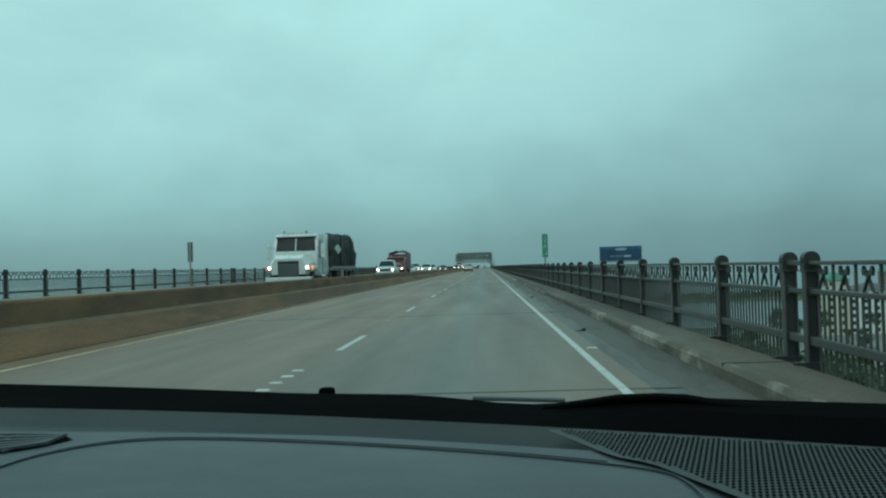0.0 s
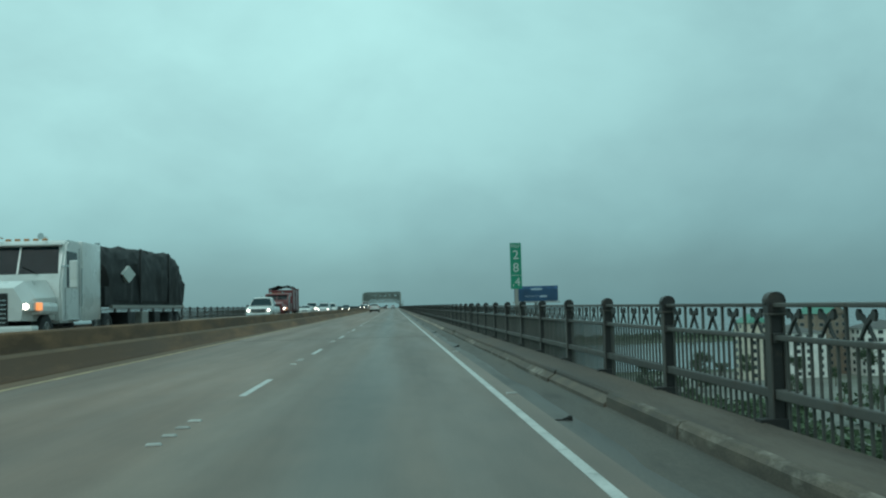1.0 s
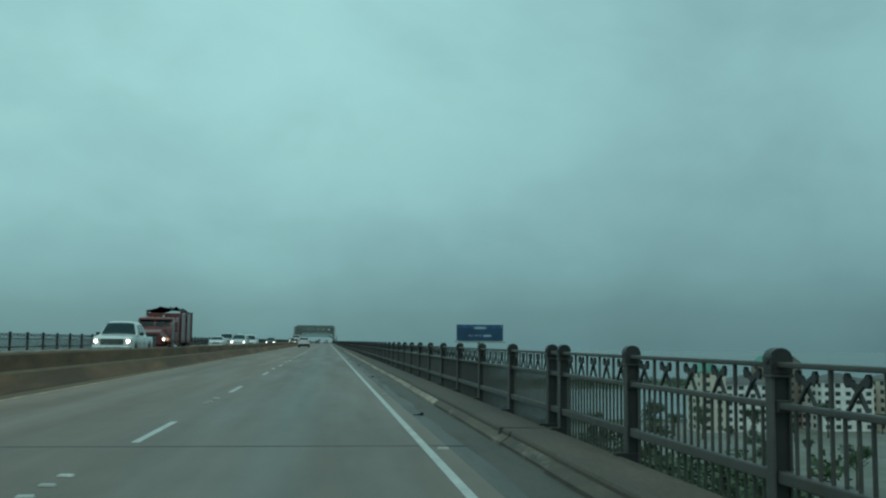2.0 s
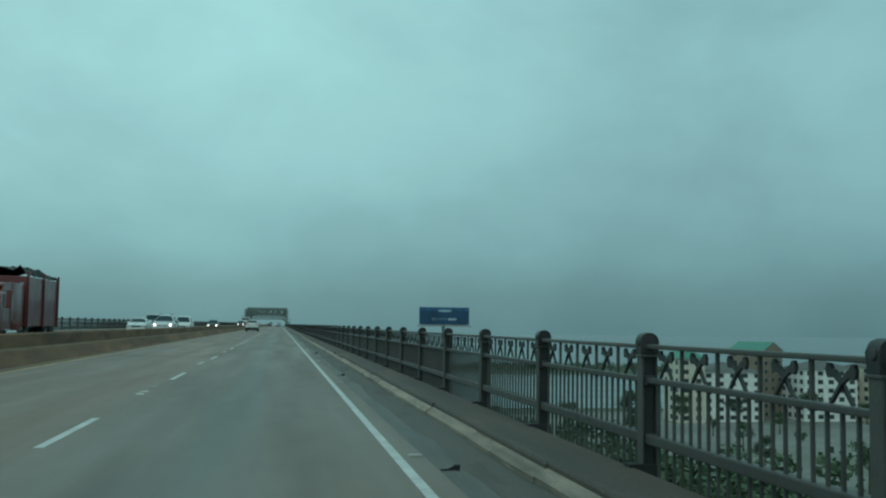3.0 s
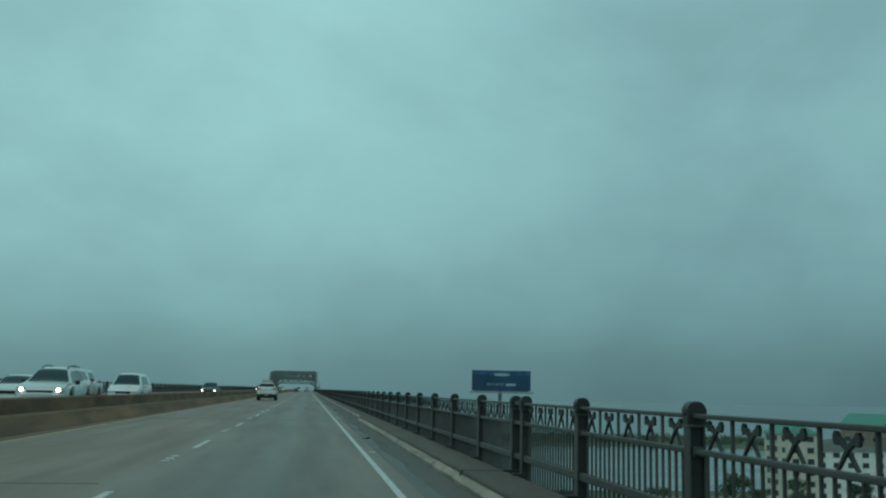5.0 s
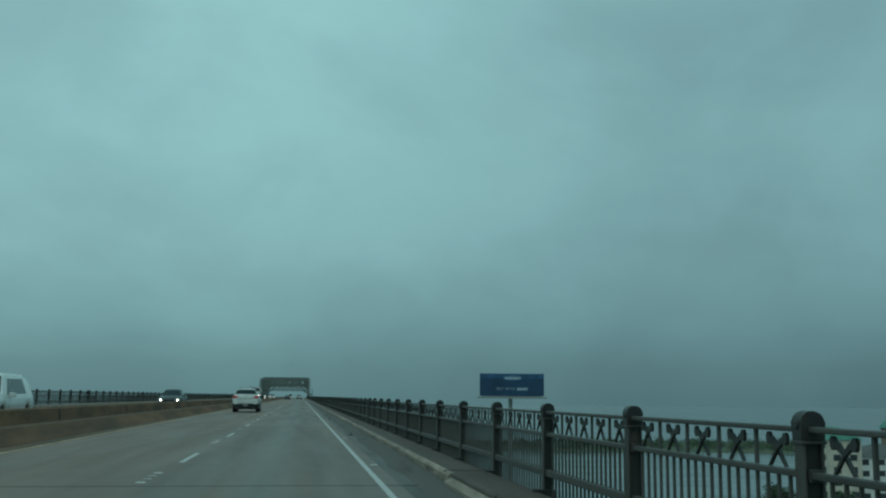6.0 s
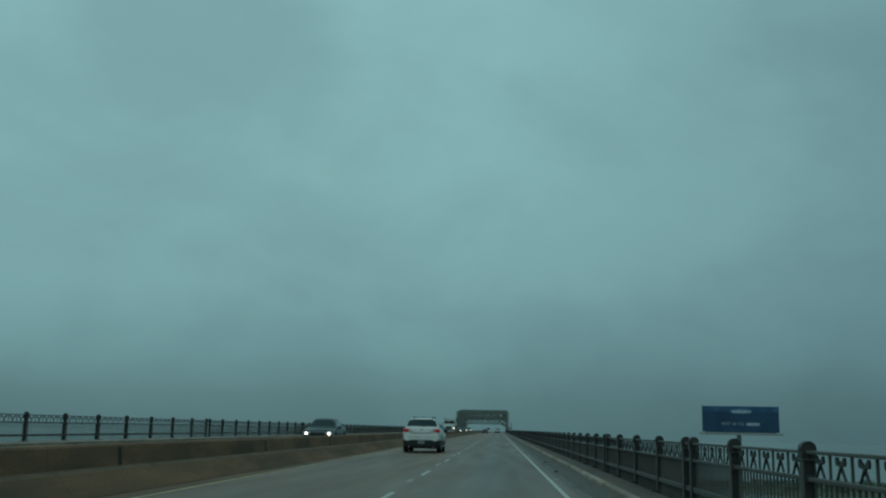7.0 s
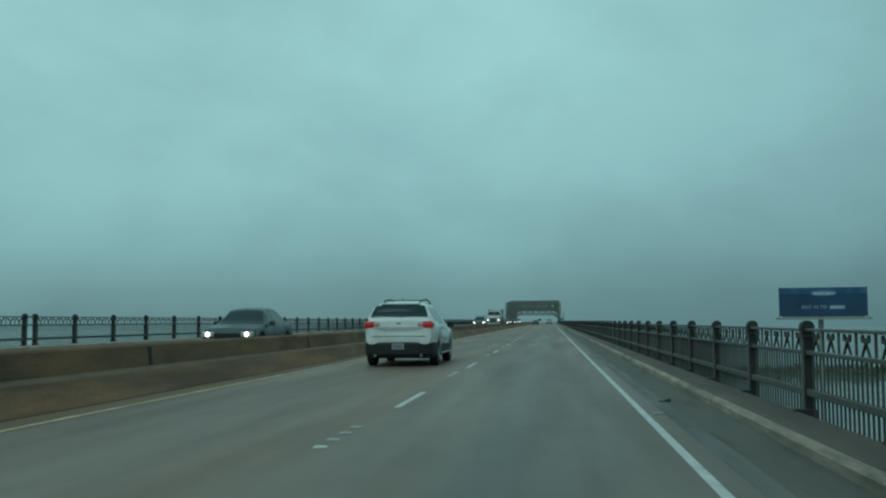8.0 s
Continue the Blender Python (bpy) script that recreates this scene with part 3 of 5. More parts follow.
# bridge piers
for i, yp in enumerate(range(-40, 601, 40)):
    b = B()
    for x in (-15.9, -8.0, -0.1):
        box(b, x - 0.7, x + 0.7, yp - 0.7, yp + 0.7, GROUND_Z, -2.2, 0.08)
    box(b, -17.3, 1.45, yp - 0.8, yp + 0.8, -2.2, -1.3, 0.08)
    tagged(part("bridge_pier", b, FASCIA), "concrete bridge pier with three columns", "bridge pier", "piers under the bridge")

# ---------- trees and woods ----------
def leaf_cloud(bm, centre, radius, count, size, seed, squash=0.8):
    r = random.Random(seed)
    for _ in range(count):
        d = Vector((r.gauss(0, 1), r.gauss(0, 1), r.gauss(0, 1))).normalized()
        k = radius * (r.random() ** 0.4) * (0.75 + 0.45 * noise.noise(d * 2.1 + Vector((seed, 0, 0))))
        p = Vector(centre) + Vector((d.x * k, d.y * k, d.z * k * squash))
        u = Vector((r.gauss(0, 1), r.gauss(0, 1), r.gauss(0, 1))).normalized()
        v = u.orthogonal().normalized() * size * r.uniform(0.6, 1.3)
        u = u.cross(v).normalized() * size * r.uniform(0.5, 1.2)
        q = [bm.verts.new(p + a) for a in (u, v * 0.6, -u, -v * 0.6)]
        bm.faces.new(q)


def tree(h, seed):
    r = random.Random(seed)
    t = thing("tree", "leafy green tree below the bridge", "tree", "trees on the shore")
    b = B()
    top = Vector((r.uniform(-0.4, 0.4), r.uniform(-0.4, 0.4), h * 0.62))
    revolve(b, [(0, 0.28), (h * 0.2, 0.2), (h * 0.45, 0.14), (h * 0.62, 0.08)], "z", 8)
    for i in range(6):
        a = i * 1.05 + r.random()
        z = h * r.uniform(0.32, 0.55)
        bar(b, (0, 0, z), (math.cos(a) * h * 0.22, math.sin(a) * h * 0.22, z + h * 0.2), 0.12, sides=5)
    part("trunk", b, BARK, t)
    c = B()
    for i in range(7):
        a = i * 0.9 + r.random()
        rad = h * 0.19
        leaf_cloud(c, (math.cos(a) * h * 0.2 * r.random() * 1.3, math.sin(a) * h * 0.2 * r.random() * 1.3, h * r.uniform(0.5, 0.85)), rad, 260, h * 0.022, seed * 10 + i)
    part("crown", c, LEAF, t)
    return t


tree_a, tree_b, tree_c = tree(8.5, 3), tree(10.5, 8), tree(6.5, 13)
rt = random.Random(21)
spots = [(48, 150), (66, 172), (82, 205), (104, 262), (58, 196), (90, 240), (118, 300), (76, 280), (126, 335), (100, 330), (142, 352), (62, 330), (44, 250), (112, 236), (134, 300), (150, 340), (88, 355), (70, 380), (52, 300),
         (106, 352), (117, 360), (123, 350), (168, 352), (196, 366), (204, 362), (222, 318)]
for i, (x, v) in enumerate(spots):
    src = (tree_a, tree_b, tree_c)[i % 3]
    s = rt.uniform(0.8, 1.15) * (1.25 if i > 18 else 1.0)
    m = pose(x, v, GROUND_Z, 0, 0, rt.uniform(0, 360)) @ Matrix.Diagonal((s, s, s, 1))
    if i < 3:
        src.matrix_basis = m
    else:
        copy_thing(src, m).matrix_basis = m
# woods on the bank below, too dense to count
b = B()
rb = random.Random(5)
for k in range(420):
    if k % 3:
        a, q = rb.uniform(0, 6.283), rb.random() ** 0.5
        x, v = 56 + 30 * q * math.cos(a), 190 + 110 * q * math.sin(a)
    else:
        x, v = rb.uniform(20, 110), rb.uniform(20, 350)
        if noise.noise(Vector((x * 0.022, v * 0.022, 4.0))) < 0.0:
            continue
    h = rb.uniform(4.5, 8.5)
    leaf_cloud(b, (x, v, GROUND_Z + h * 0.55), h * 0.8, 90, h * 0.14, 300 + k, 0.75)
tagged(part("bank_woods", b, LEAF), "dense green trees on the bank below the bridge", "woods", kind="stuff")
# taller woods behind the buildings, further along the bank
b = B()
rw = random.Random(9)
for k in range(150):
    x, v = rw.uniform(215, 760), rw.uniform(180, 425)
    h = rw.uniform(13, 20)
    leaf_cloud(b, (x, v, GROUND_Z + h * 0.5), h * 0.7, 70, h * 0.13, 900 + k, 0.7)
tagged(part("distant_woods", b, LEAF), "tall dark woods along the far bank", "woods", kind="stuff")

# a low wooded point of land reaching into the river
spit_bm, woods, row = B(), B(), None
rs = random.Random(31)
for k in range(41):
    x = 96 + 6.5 * k
    mid = 765 + 9 * noise.noise(Vector((x * 0.02, 3.0, 0)))
    half = 62 * min(1.0, 0.1 + k / 10) + 8 * noise.noise(Vector((x * 0.03, 8.0, 0)))
    cur = [spit_bm.verts.new((x, mid + o, GROUND_Z + z)) for o, z in ((-half - 6, 0.1), (-half, 0.9), (half, 0.9), (half + 6, 0.1))]
    if row:
        for u in range(3):
            spit_bm.faces.new((cur[u], cur[u + 1], row[u + 1], row[u]))
    row = cur
    for j in range(10):
        h = rs.uniform(2.2, 4.6)
        leaf_cloud(woods, (x + rs.uniform(-4, 4), mid + rs.uniform(-0.95, 0.95) * half, GROUND_Z + 0.5 + h * 0.5), h * 1.25, 60, h * 0.13, 2000 + 11 * k + j, 0.5)
tagged(part("river_spit", spit_bm, GRASS), "low grassy point of land in the river", "ground", kind="structure")
tagged(part("spit_woods", woods, LEAF), "dark green scrub on a low point of land", "woods", kind="stuff")

# ---------- buildings below on the right bank ----------
STUCCO = mat("stucco_beige", (0.60, 0.53, 0.43), 0.85, vary=0.12, scale=0.5, stain=(0.46, 0.40, 0.31), stain_at=0.58, stain_scale=0.4)
WHITEWALL = mat("wall_white", (0.74, 0.72, 0.67), 0.85, vary=0.12, scale=0.5, stain=(0.55, 0.54, 0.50), stain_at=0.58, stain_scale=0.4)
ROOF = mat("roof_green", (0.06, 0.21, 0.155), 0.6, vary=0.15, scale=0.6)
BROWNWALL = mat("wall_brown", (0.25, 0.19, 0.145), 0.85, vary=0.15, scale=0.5, stain=(0.18, 0.14, 0.11), stain_at=0.58, stain_scale=0.4)
ROOF_GREY = mat("roof_grey", (0.11, 0.11, 0.105), 0.8, vary=0.15, scale=0.6)
WINDOW_DARK = mat("window_glass", (0.055, 0.062, 0.066), 0.1, vary=0.2, bump=0)
TRIM = mat("window_trim", (0.40, 0.39, 0.36), 0.7, vary=0.08)


def building(at, size, floors, bays, wall_m, roof_m, label, turn=0.0, hip=0.35):
    sx, sy, sz = size
    t = thing("building", label, "building", "buildings below the bridge")
    part("wall", box(B(), -sx / 2, sx / 2, -sy / 2, sy / 2, 0, sz), wall_m, t)
    r = B()
    v = [r.verts.new(p) for p in ((-sx / 2 - 0.5, -sy / 2 - 0.5, sz + 0.003), (sx / 2 + 0.5, -sy / 2 - 0.5, sz + 0.003), (sx / 2 + 0.5, sy / 2 + 0.5, sz + 0.003), (-sx / 2 - 0.5, sy / 2 + 0.5, sz + 0.003), (0, -sy / 2 - 0.5 + sx * hip, sz + 3.2), (0, sy / 2 + 0.5 - sx * hip, sz + 3.2))]
    for q in ((0, 1, 4), (1, 2, 5, 4), (2, 3, 5), (3, 0, 4, 5), (3, 2, 1, 0)):
        r.faces.new([v[i] for i in q])
    part("roof", r, roof_m, t)
    if hip < 0.1:
        part("gable", prism(B(), [(-sx / 2, sz), (sx / 2, sz), (0, sz + 2.9)], -sy / 2 - 0.55, sy / 2), wall_m, t)
    fh = sz / floors
    pane_me = frame_me = None
    for fl in range(floors):
        z = fl * fh + fh * 0.3
        for side in (0, 1):
            n = bays if side == 0 else max(2, int(bays * sx / sy))
            for i in range(n):
                u = (i + 0.5) / n - 0.5
                m = pose(-sx / 2, u * sy, z, 0, 0, -90) if side == 0 else pose(u * sx, -sy / 2, z)
                if pane_me is None:
                    o = part("window", box(B(), -1.05, 1.05, -0.05, 0.02, 0, fh * 0.54), TRIM, t)
                    o.matrix_basis, frame_me = m, o.data
                    q = part("pane", box(B(), -0.95, 0.95, -0.07, 0.0, 0.09, fh * 0.54 - 0.09), WINDOW_DARK, o)
                    pane_me = q.data
                else:
                    o = shared("window", frame_me, t, m)
                    shared("pane", pane_me, o, Matrix())
    t.matrix_basis = pose(*at, 0, 0, turn)
    return t


building((136, 379, GROUND_Z), (9, 14, 21.5), 7, 3, STUCCO, ROOF, "cream stucco block with a green roof beside the white apartments")
building((152, 383, GROUND_Z), (22, 16, 17.0), 6, 4, WHITEWALL, ROOF_GREY, "white apartment block with rows of dark windows")
building((170, 393.4, GROUND_Z), (14, 13, 24.0), 8, 3, BROWNWALL, ROOF, "tall brown block with a green gabled roof", 33, hip=0.0)
building((189, 384, GROUND_Z), (20, 16, 18.0), 6, 4, WHITEWALL, ROOF_GREY, "pale apartment block beside the gabled house")
building((214, 380, GROUND_Z), (24, 18, 19.0), 6, 4, STUCCO, ROOF_GREY, "long beige apartment block on the bank", 8)
building((236, 330, GROUND_Z), (24, 18, 17.0), 6, 4, WHITEWALL, ROOF_GREY, "pale apartment block near the shore", -6)
lot_bm = B()
edge = []
for k in range(72):
    a = 2 * math.pi * k / 72
    r = 1 + 0.16 * noise.noise(Vector((math.cos(a) * 1.8, math.sin(a) * 1.8, 0.7)))
    edge.append(lot_bm.verts.new((150 + 138 * r * math.copysign(abs(math.cos(a)) ** 0.6, math.cos(a)), 205 + 205 * r * math.copysign(abs(math.sin(a)) ** 0.6, math.sin(a)), GROUND_Z + 0.05)))
lot_bm.faces.new(edge)
lot = tagged(part("car_park", lot_bm, YARD), "pale concrete yard round the buildings", "yard", kind="structure")

# ---------- steel truss of the main span ----------
TX0, TX1 = -20.1, 2.95
truss = tagged(new("truss_bridge"), "dark grey steel through-truss of the main bridge span", "truss bridge")
P0, STEP, NP = 594.5, 15.0, 10


def top_z(i):
    return 8.75 + (0.0 if i < 2 else min(3, i - 1) * 0.55)


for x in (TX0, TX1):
    part("end_post", bar(B(), (x, P0, 0.0), (x, P0 + STEP, top_z(1)), 0.75), STEEL_HAZED, truss)
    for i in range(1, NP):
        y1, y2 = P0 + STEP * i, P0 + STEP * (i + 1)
        part("upright", bar(B(), (x, y1, 0), (x, y1, top_z(i)), 0.5), STEEL_HAZED, truss)
        part("top_chord", bar(B(), (x, y1, top_z(i)), (x, y2, top_z(i + 1)), 0.7), STEEL_HAZED, truss)
        part("diagonal", bar(B(), (x, y1, top_z(i) if i % 2 else 0), (x, y2, 0 if i % 2 else top_z(i + 1)), 0.42), STEEL_HAZED, truss)
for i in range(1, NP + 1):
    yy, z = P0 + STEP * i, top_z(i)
    part("portal_beam", bar(B(), (TX0, yy, z), (TX1, yy, z), 0.55, 0.8), STEEL_HAZED, truss)
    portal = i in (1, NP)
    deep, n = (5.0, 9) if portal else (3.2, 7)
    part("portal_beam", bar(B(), (TX0, yy, z - deep), (TX1, yy, z - deep), 0.4, 0.4), STEEL_HAZED, truss)
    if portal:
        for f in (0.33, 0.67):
            part("portal_strut", bar(B(), (TX0, yy, z - deep * f), (TX1, yy, z - deep * f), 0.28, 0.28), STEEL_HAZED, truss)
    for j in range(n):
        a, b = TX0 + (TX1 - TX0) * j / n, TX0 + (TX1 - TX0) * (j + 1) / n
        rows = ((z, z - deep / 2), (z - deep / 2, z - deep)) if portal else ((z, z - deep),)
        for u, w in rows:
            part("lattice", bar(B(), (a, yy, u), (b, yy, w), 0.24), STEEL_HAZED, truss)
            part("lattice", bar(B(), (a, yy, w), (b, yy, u), 0.24), STEEL_HAZED, truss)
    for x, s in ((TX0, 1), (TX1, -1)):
        part("knee_brace", bar(B(), (x, yy, z - deep - 1.8), (x + 3.0 * s, yy, z - deep), 0.4), STEEL_HAZED, truss)
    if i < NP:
        part("wind_brace", bar(B(), (TX0, yy, z), (TX1, yy + STEP, top_z(i + 1)), 0.3), STEEL_HAZED, truss)
        part("wind_brace", bar(B(), (TX1, yy, z), (TX0, yy + STEP, top_z(i + 1)), 0.3), STEEL_HAZED, truss)
# lamp mast and sign arm at the truss
mast = thing("lamp_mast", "thin grey mast with an arm beside the truss", "mast")
part("pole", bar(B(), (4.2, 596, 0), (4.2, 596, 4.6), 0.3, sides=8), STEEL_HAZED, mast)
part("arm", box(B(), 2.6, 4.2, 595.9, 596.1, 1.6, 2.3, 0.02), STEEL_HAZED, mast)

# ---------- billboard ----------
bb = thing("billboard", "large blue roadside billboard with white lettering on a steel pole", "billboard")
BX, BY, BW, BZ0, BZ1, TURN = 47.8, 404.2, 17.4, 1.85, 7.92, math.radians(-8.9)
def bpart(name, x0, x1, z0, z1, depth, m, label="", out=0.0):
    o = part(name, box(B(), x0, x1, -depth - out, 0.0 - out * 0.0, z0, z1), m, bb, label)
    o.matrix_basis = Matrix.Translation((BX, BY, 0)) @ Matrix.Rotation(TURN, 4, "Z")
    return o
bpart("panel", 0, BW, BZ0, BZ1, 0.35, BLUE)
bpart("rim", -0.12, 0, BZ0 - 0.1, BZ1 + 0.1, 0.42, BLUE)
bpart("rim", BW, BW + 0.12, BZ0 - 0.1, BZ1 + 0.1, 0.42, BLUE)
bpart("catwalk", -0.8, BW + 0.8, BZ0 - 0.75, BZ0 - 0.25, 1.3, BILL_FRAME, "pale steel catwalk under the panel")
bpart("back_beam", 0.5, BW - 0.5, BZ0 - 0.2, BZ0 + 0.25, 0.1, BILL_FRAME)
p = part("pole", bar(B(), (BX + BW * 0.5, BY + 0.9, GROUND_Z), (BX + BW * 0.5, BY + 0.9, BZ0 + 3), 1.1, sides=14), BILL_FRAME, bb, smooth=40)
bpart("picture_band", 0, BW, BZ1 - 1.3, BZ1, 0.354, mat("billboard_top_blue", (0.03, 0.10, 0.21), 0.5, vary=0.3, scale=0.4, bump=0))
# the brand mark stays a plain pale shape
r = B()
revolve(r, [(-0.36, 0.001), (-0.362, 1.0)], "y", 24)
o = part("emblem", r, BLUE_PALE, bb, "plain pale oval emblem")
o.matrix_basis = Matrix.Translation((BX, BY, 0)) @ Matrix.Rotation(TURN, 4, "Z") @ Matrix.Translation((BW * 0.51, -0.002, 6.75)) @ Matrix.Diagonal((2.6, 1, 0.62, 1))
o = bpart("emblem_bar", BW * 0.39, BW * 0.64, 6.35, 6.95, 0.37, BILL_WHITE)


def lettering(text, size, m, material, parent, name="lettering", depth=0.004):
    cu = bpy.data.curves.new(name, "FONT")
    cu.body, cu.size, cu.extrude, cu.align_x, cu.align_y = text, size, depth, "CENTER", "CENTER"
    tmp = new("tmp_text", cu)
    bpy.context.view_layer.update()
    me = bpy.data.meshes.new_from_object(tmp.evaluated_get(bpy.context.evaluated_depsgraph_get()))
    bpy.data.objects.remove(tmp)
    me.name = name
    me.materials.clear()
    me.materials.append(material)
    ob = new(name, me)
    ob.parent, ob.matrix_basis = parent, m
    return ob


face = Matrix.Translation((BX, BY, 0)) @ Matrix.Rotation(TURN, 4, "Z")
lettering("EXIT 44 TO", 1.0, face @ pose(BW * 0.40, -0.37, 3.72, 90), BILL_WHITE, bb, "lettering")
bpart("word_bar", BW * 0.58, BW * 0.75, 3.38, 4.06, 0.37, BILL_WHITE)

# ---------- mile marker ----------
ms = thing("mile_marker", "tall green mile marker sign with white numerals on a steel post", "road sign")
SX, SY, SZ0, SZ1, SW = 1.712, 36.14, 1.551, 2.741, 0.29
s = B()
box(s, SX, SX + SW, SY, SY + 0.006, SZ0, SZ1)
part("panel", s, GREEN, ms)
part("post", box(B(), SX + 0.10, SX + 0.19, SY + 0.01, SY + 0.07, -0.75, SZ1 - 0.05, 0.008), GALV, ms, "grey galvanised post")
part("bracket", box(B(), 1.48, SX + 0.20, SY - 0.03, SY + 0.01, -0.7, -0.5, 0.006), GALV, ms)
mid = SX + SW / 2
for txt, size, zc in (("MILE", 0.115, SZ1 - 0.085), ("2", 0.33, SZ1 - 0.32), ("8", 0.33, SZ1 - 0.65), (".4", 0.30, SZ1 - 1.02)):
    lettering(txt, size, pose(mid, SY - 0.003, zc, 90), WHITE_SHEET, ms, "numeral", 0.002)
part("rule", box(B(), SX + 0.02, SX + SW - 0.02, SY - 0.004, SY, SZ1 - 0.845, SZ1 - 0.833), WHITE_SHEET, ms)
# the opposite side's marker, seen from behind
mo = thing("mile_marker", "back of a grey mile marker sign at the far railing", "road sign")
ox, oy = -17.25, 37.9
part("panel", box(B(), ox - 0.15, ox + 0.15, oy, oy + 0.006, FAR_WALK + 1.32, FAR_WALK + 2.40), GREEN_BACK, mo)
part("post", box(B(), ox - 0.045, ox + 0.045, oy - 0.065, oy - 0.003, FAR_WALK, FAR_WALK + 2.35, 0.008), GALV, mo)

# ---------- vehicles ----------
CAR_WHITE = mat("car_paint_white", (0.62, 0.63, 0.60), 0.3, vary=0.07, scale=1.2, stain=(0.45, 0.43, 0.38), stain_at=0.62, stain_scale=1.6, coat=0.6, bump=0.0)
CAR_PALE = mat("car_paint_pale", (0.48, 0.50, 0.49), 0.3, vary=0.08, scale=1.2, coat=0.6, bump=0.0)
CAR_DARK = mat("car_paint_dark", (0.035, 0.052, 0.056), 0.4, vary=0.1, scale=1.2, coat=0.2, bump=0.0)
CAR_RED = mat("truck_paint_red", (0.15, 0.018, 0.018), 0.35, vary=0.12, scale=1.2, coat=0.4, bump=0.0)
CLAD = mat("black_plastic", (0.012, 0.013, 0.013), 0.65, vary=0.25, scale=4, stain=(0.035, 0.032, 0.028), stain_at=0.62, stain_scale=2.0)
TYRE = mat("tyre_rubber", (0.02, 0.02, 0.02), 0.8, vary=0.2, scale=8)
ALLOY = mat("wheel_alloy", (0.42, 0.42, 0.41), 0.35, metal=0.7, vary=0.15, scale=8, stain=(0.12, 0.1, 0.09), stain_at=0.58, stain_scale=5)
CHROME = mat("chrome_trim", (0.55, 0.56, 0.55), 0.15, metal=1.0, vary=0.05)
GLASS = mat("car_glass", (0.009, 0.030, 0.036), 0.06, vary=0.1, bump=0.0, spec=0.3, rough_vary=0.03)
TAIL = mat("tail_light_red", (0.30, 0.012, 0.016), 0.15, vary=0.1, bump=0, coat=0.7, emit=((0.9, 0.02, 0.03), 0.12))
TAIL_CLEAR = mat("tail_light_clear", (0.45, 0.34, 0.33), 0.15, vary=0.1, bump=0, coat=0.7)
HEAD = mat("headlight_lit", (0.8, 0.8, 0.75), 0.2, vary=0.02, bump=0, emit=((1.0, 0.93, 0.78), 9.0))
HEAD_OFF = mat("headlight_clear", (0.5, 0.52, 0.5), 0.15, vary=0.05, bump=0, coat=0.6)
PLATE = mat("number_plate", (0.27, 0.29, 0.29), 0.4, vary=0.08, bump=0)
PLATE_INK = mat("plate_ink", (0.16, 0.18, 0.21), 0.5, vary=0.1, bump=0)
LOAD = mat("load_black", (0.006, 0.007, 0.007), 0.7, vary=0.4, scale=2.5, stain=(0.07, 0.075, 0.075), stain_at=0.66, stain_scale=2.5, bump=0.5)
AMBER_LIT = mat("amber_lamp_lit", (0.6, 0.25, 0.06), 0.25, vary=0.05, bump=0, emit=((1.0, 0.35, 0.12), 0.9))
AMBER = mat("amber_lens", (0.45, 0.17, 0.04), 0.25, vary=0.05, bump=0)


def curve(pts):
    """A smooth height or width along a car, from (place, value) pairs."""
    xs, vs = [p[0] for p in pts], [p[1] for p in pts]
    def at(q):
        if q <= xs[0]:
            return vs[0]
        for a, b, c, d in zip(xs, xs[1:], vs, vs[1:]):
            if q <= b:
                t = (q - a) / (b - a)
                return c + (d - c) * t * t * (3 - 2 * t)
        return vs[-1]
    return at


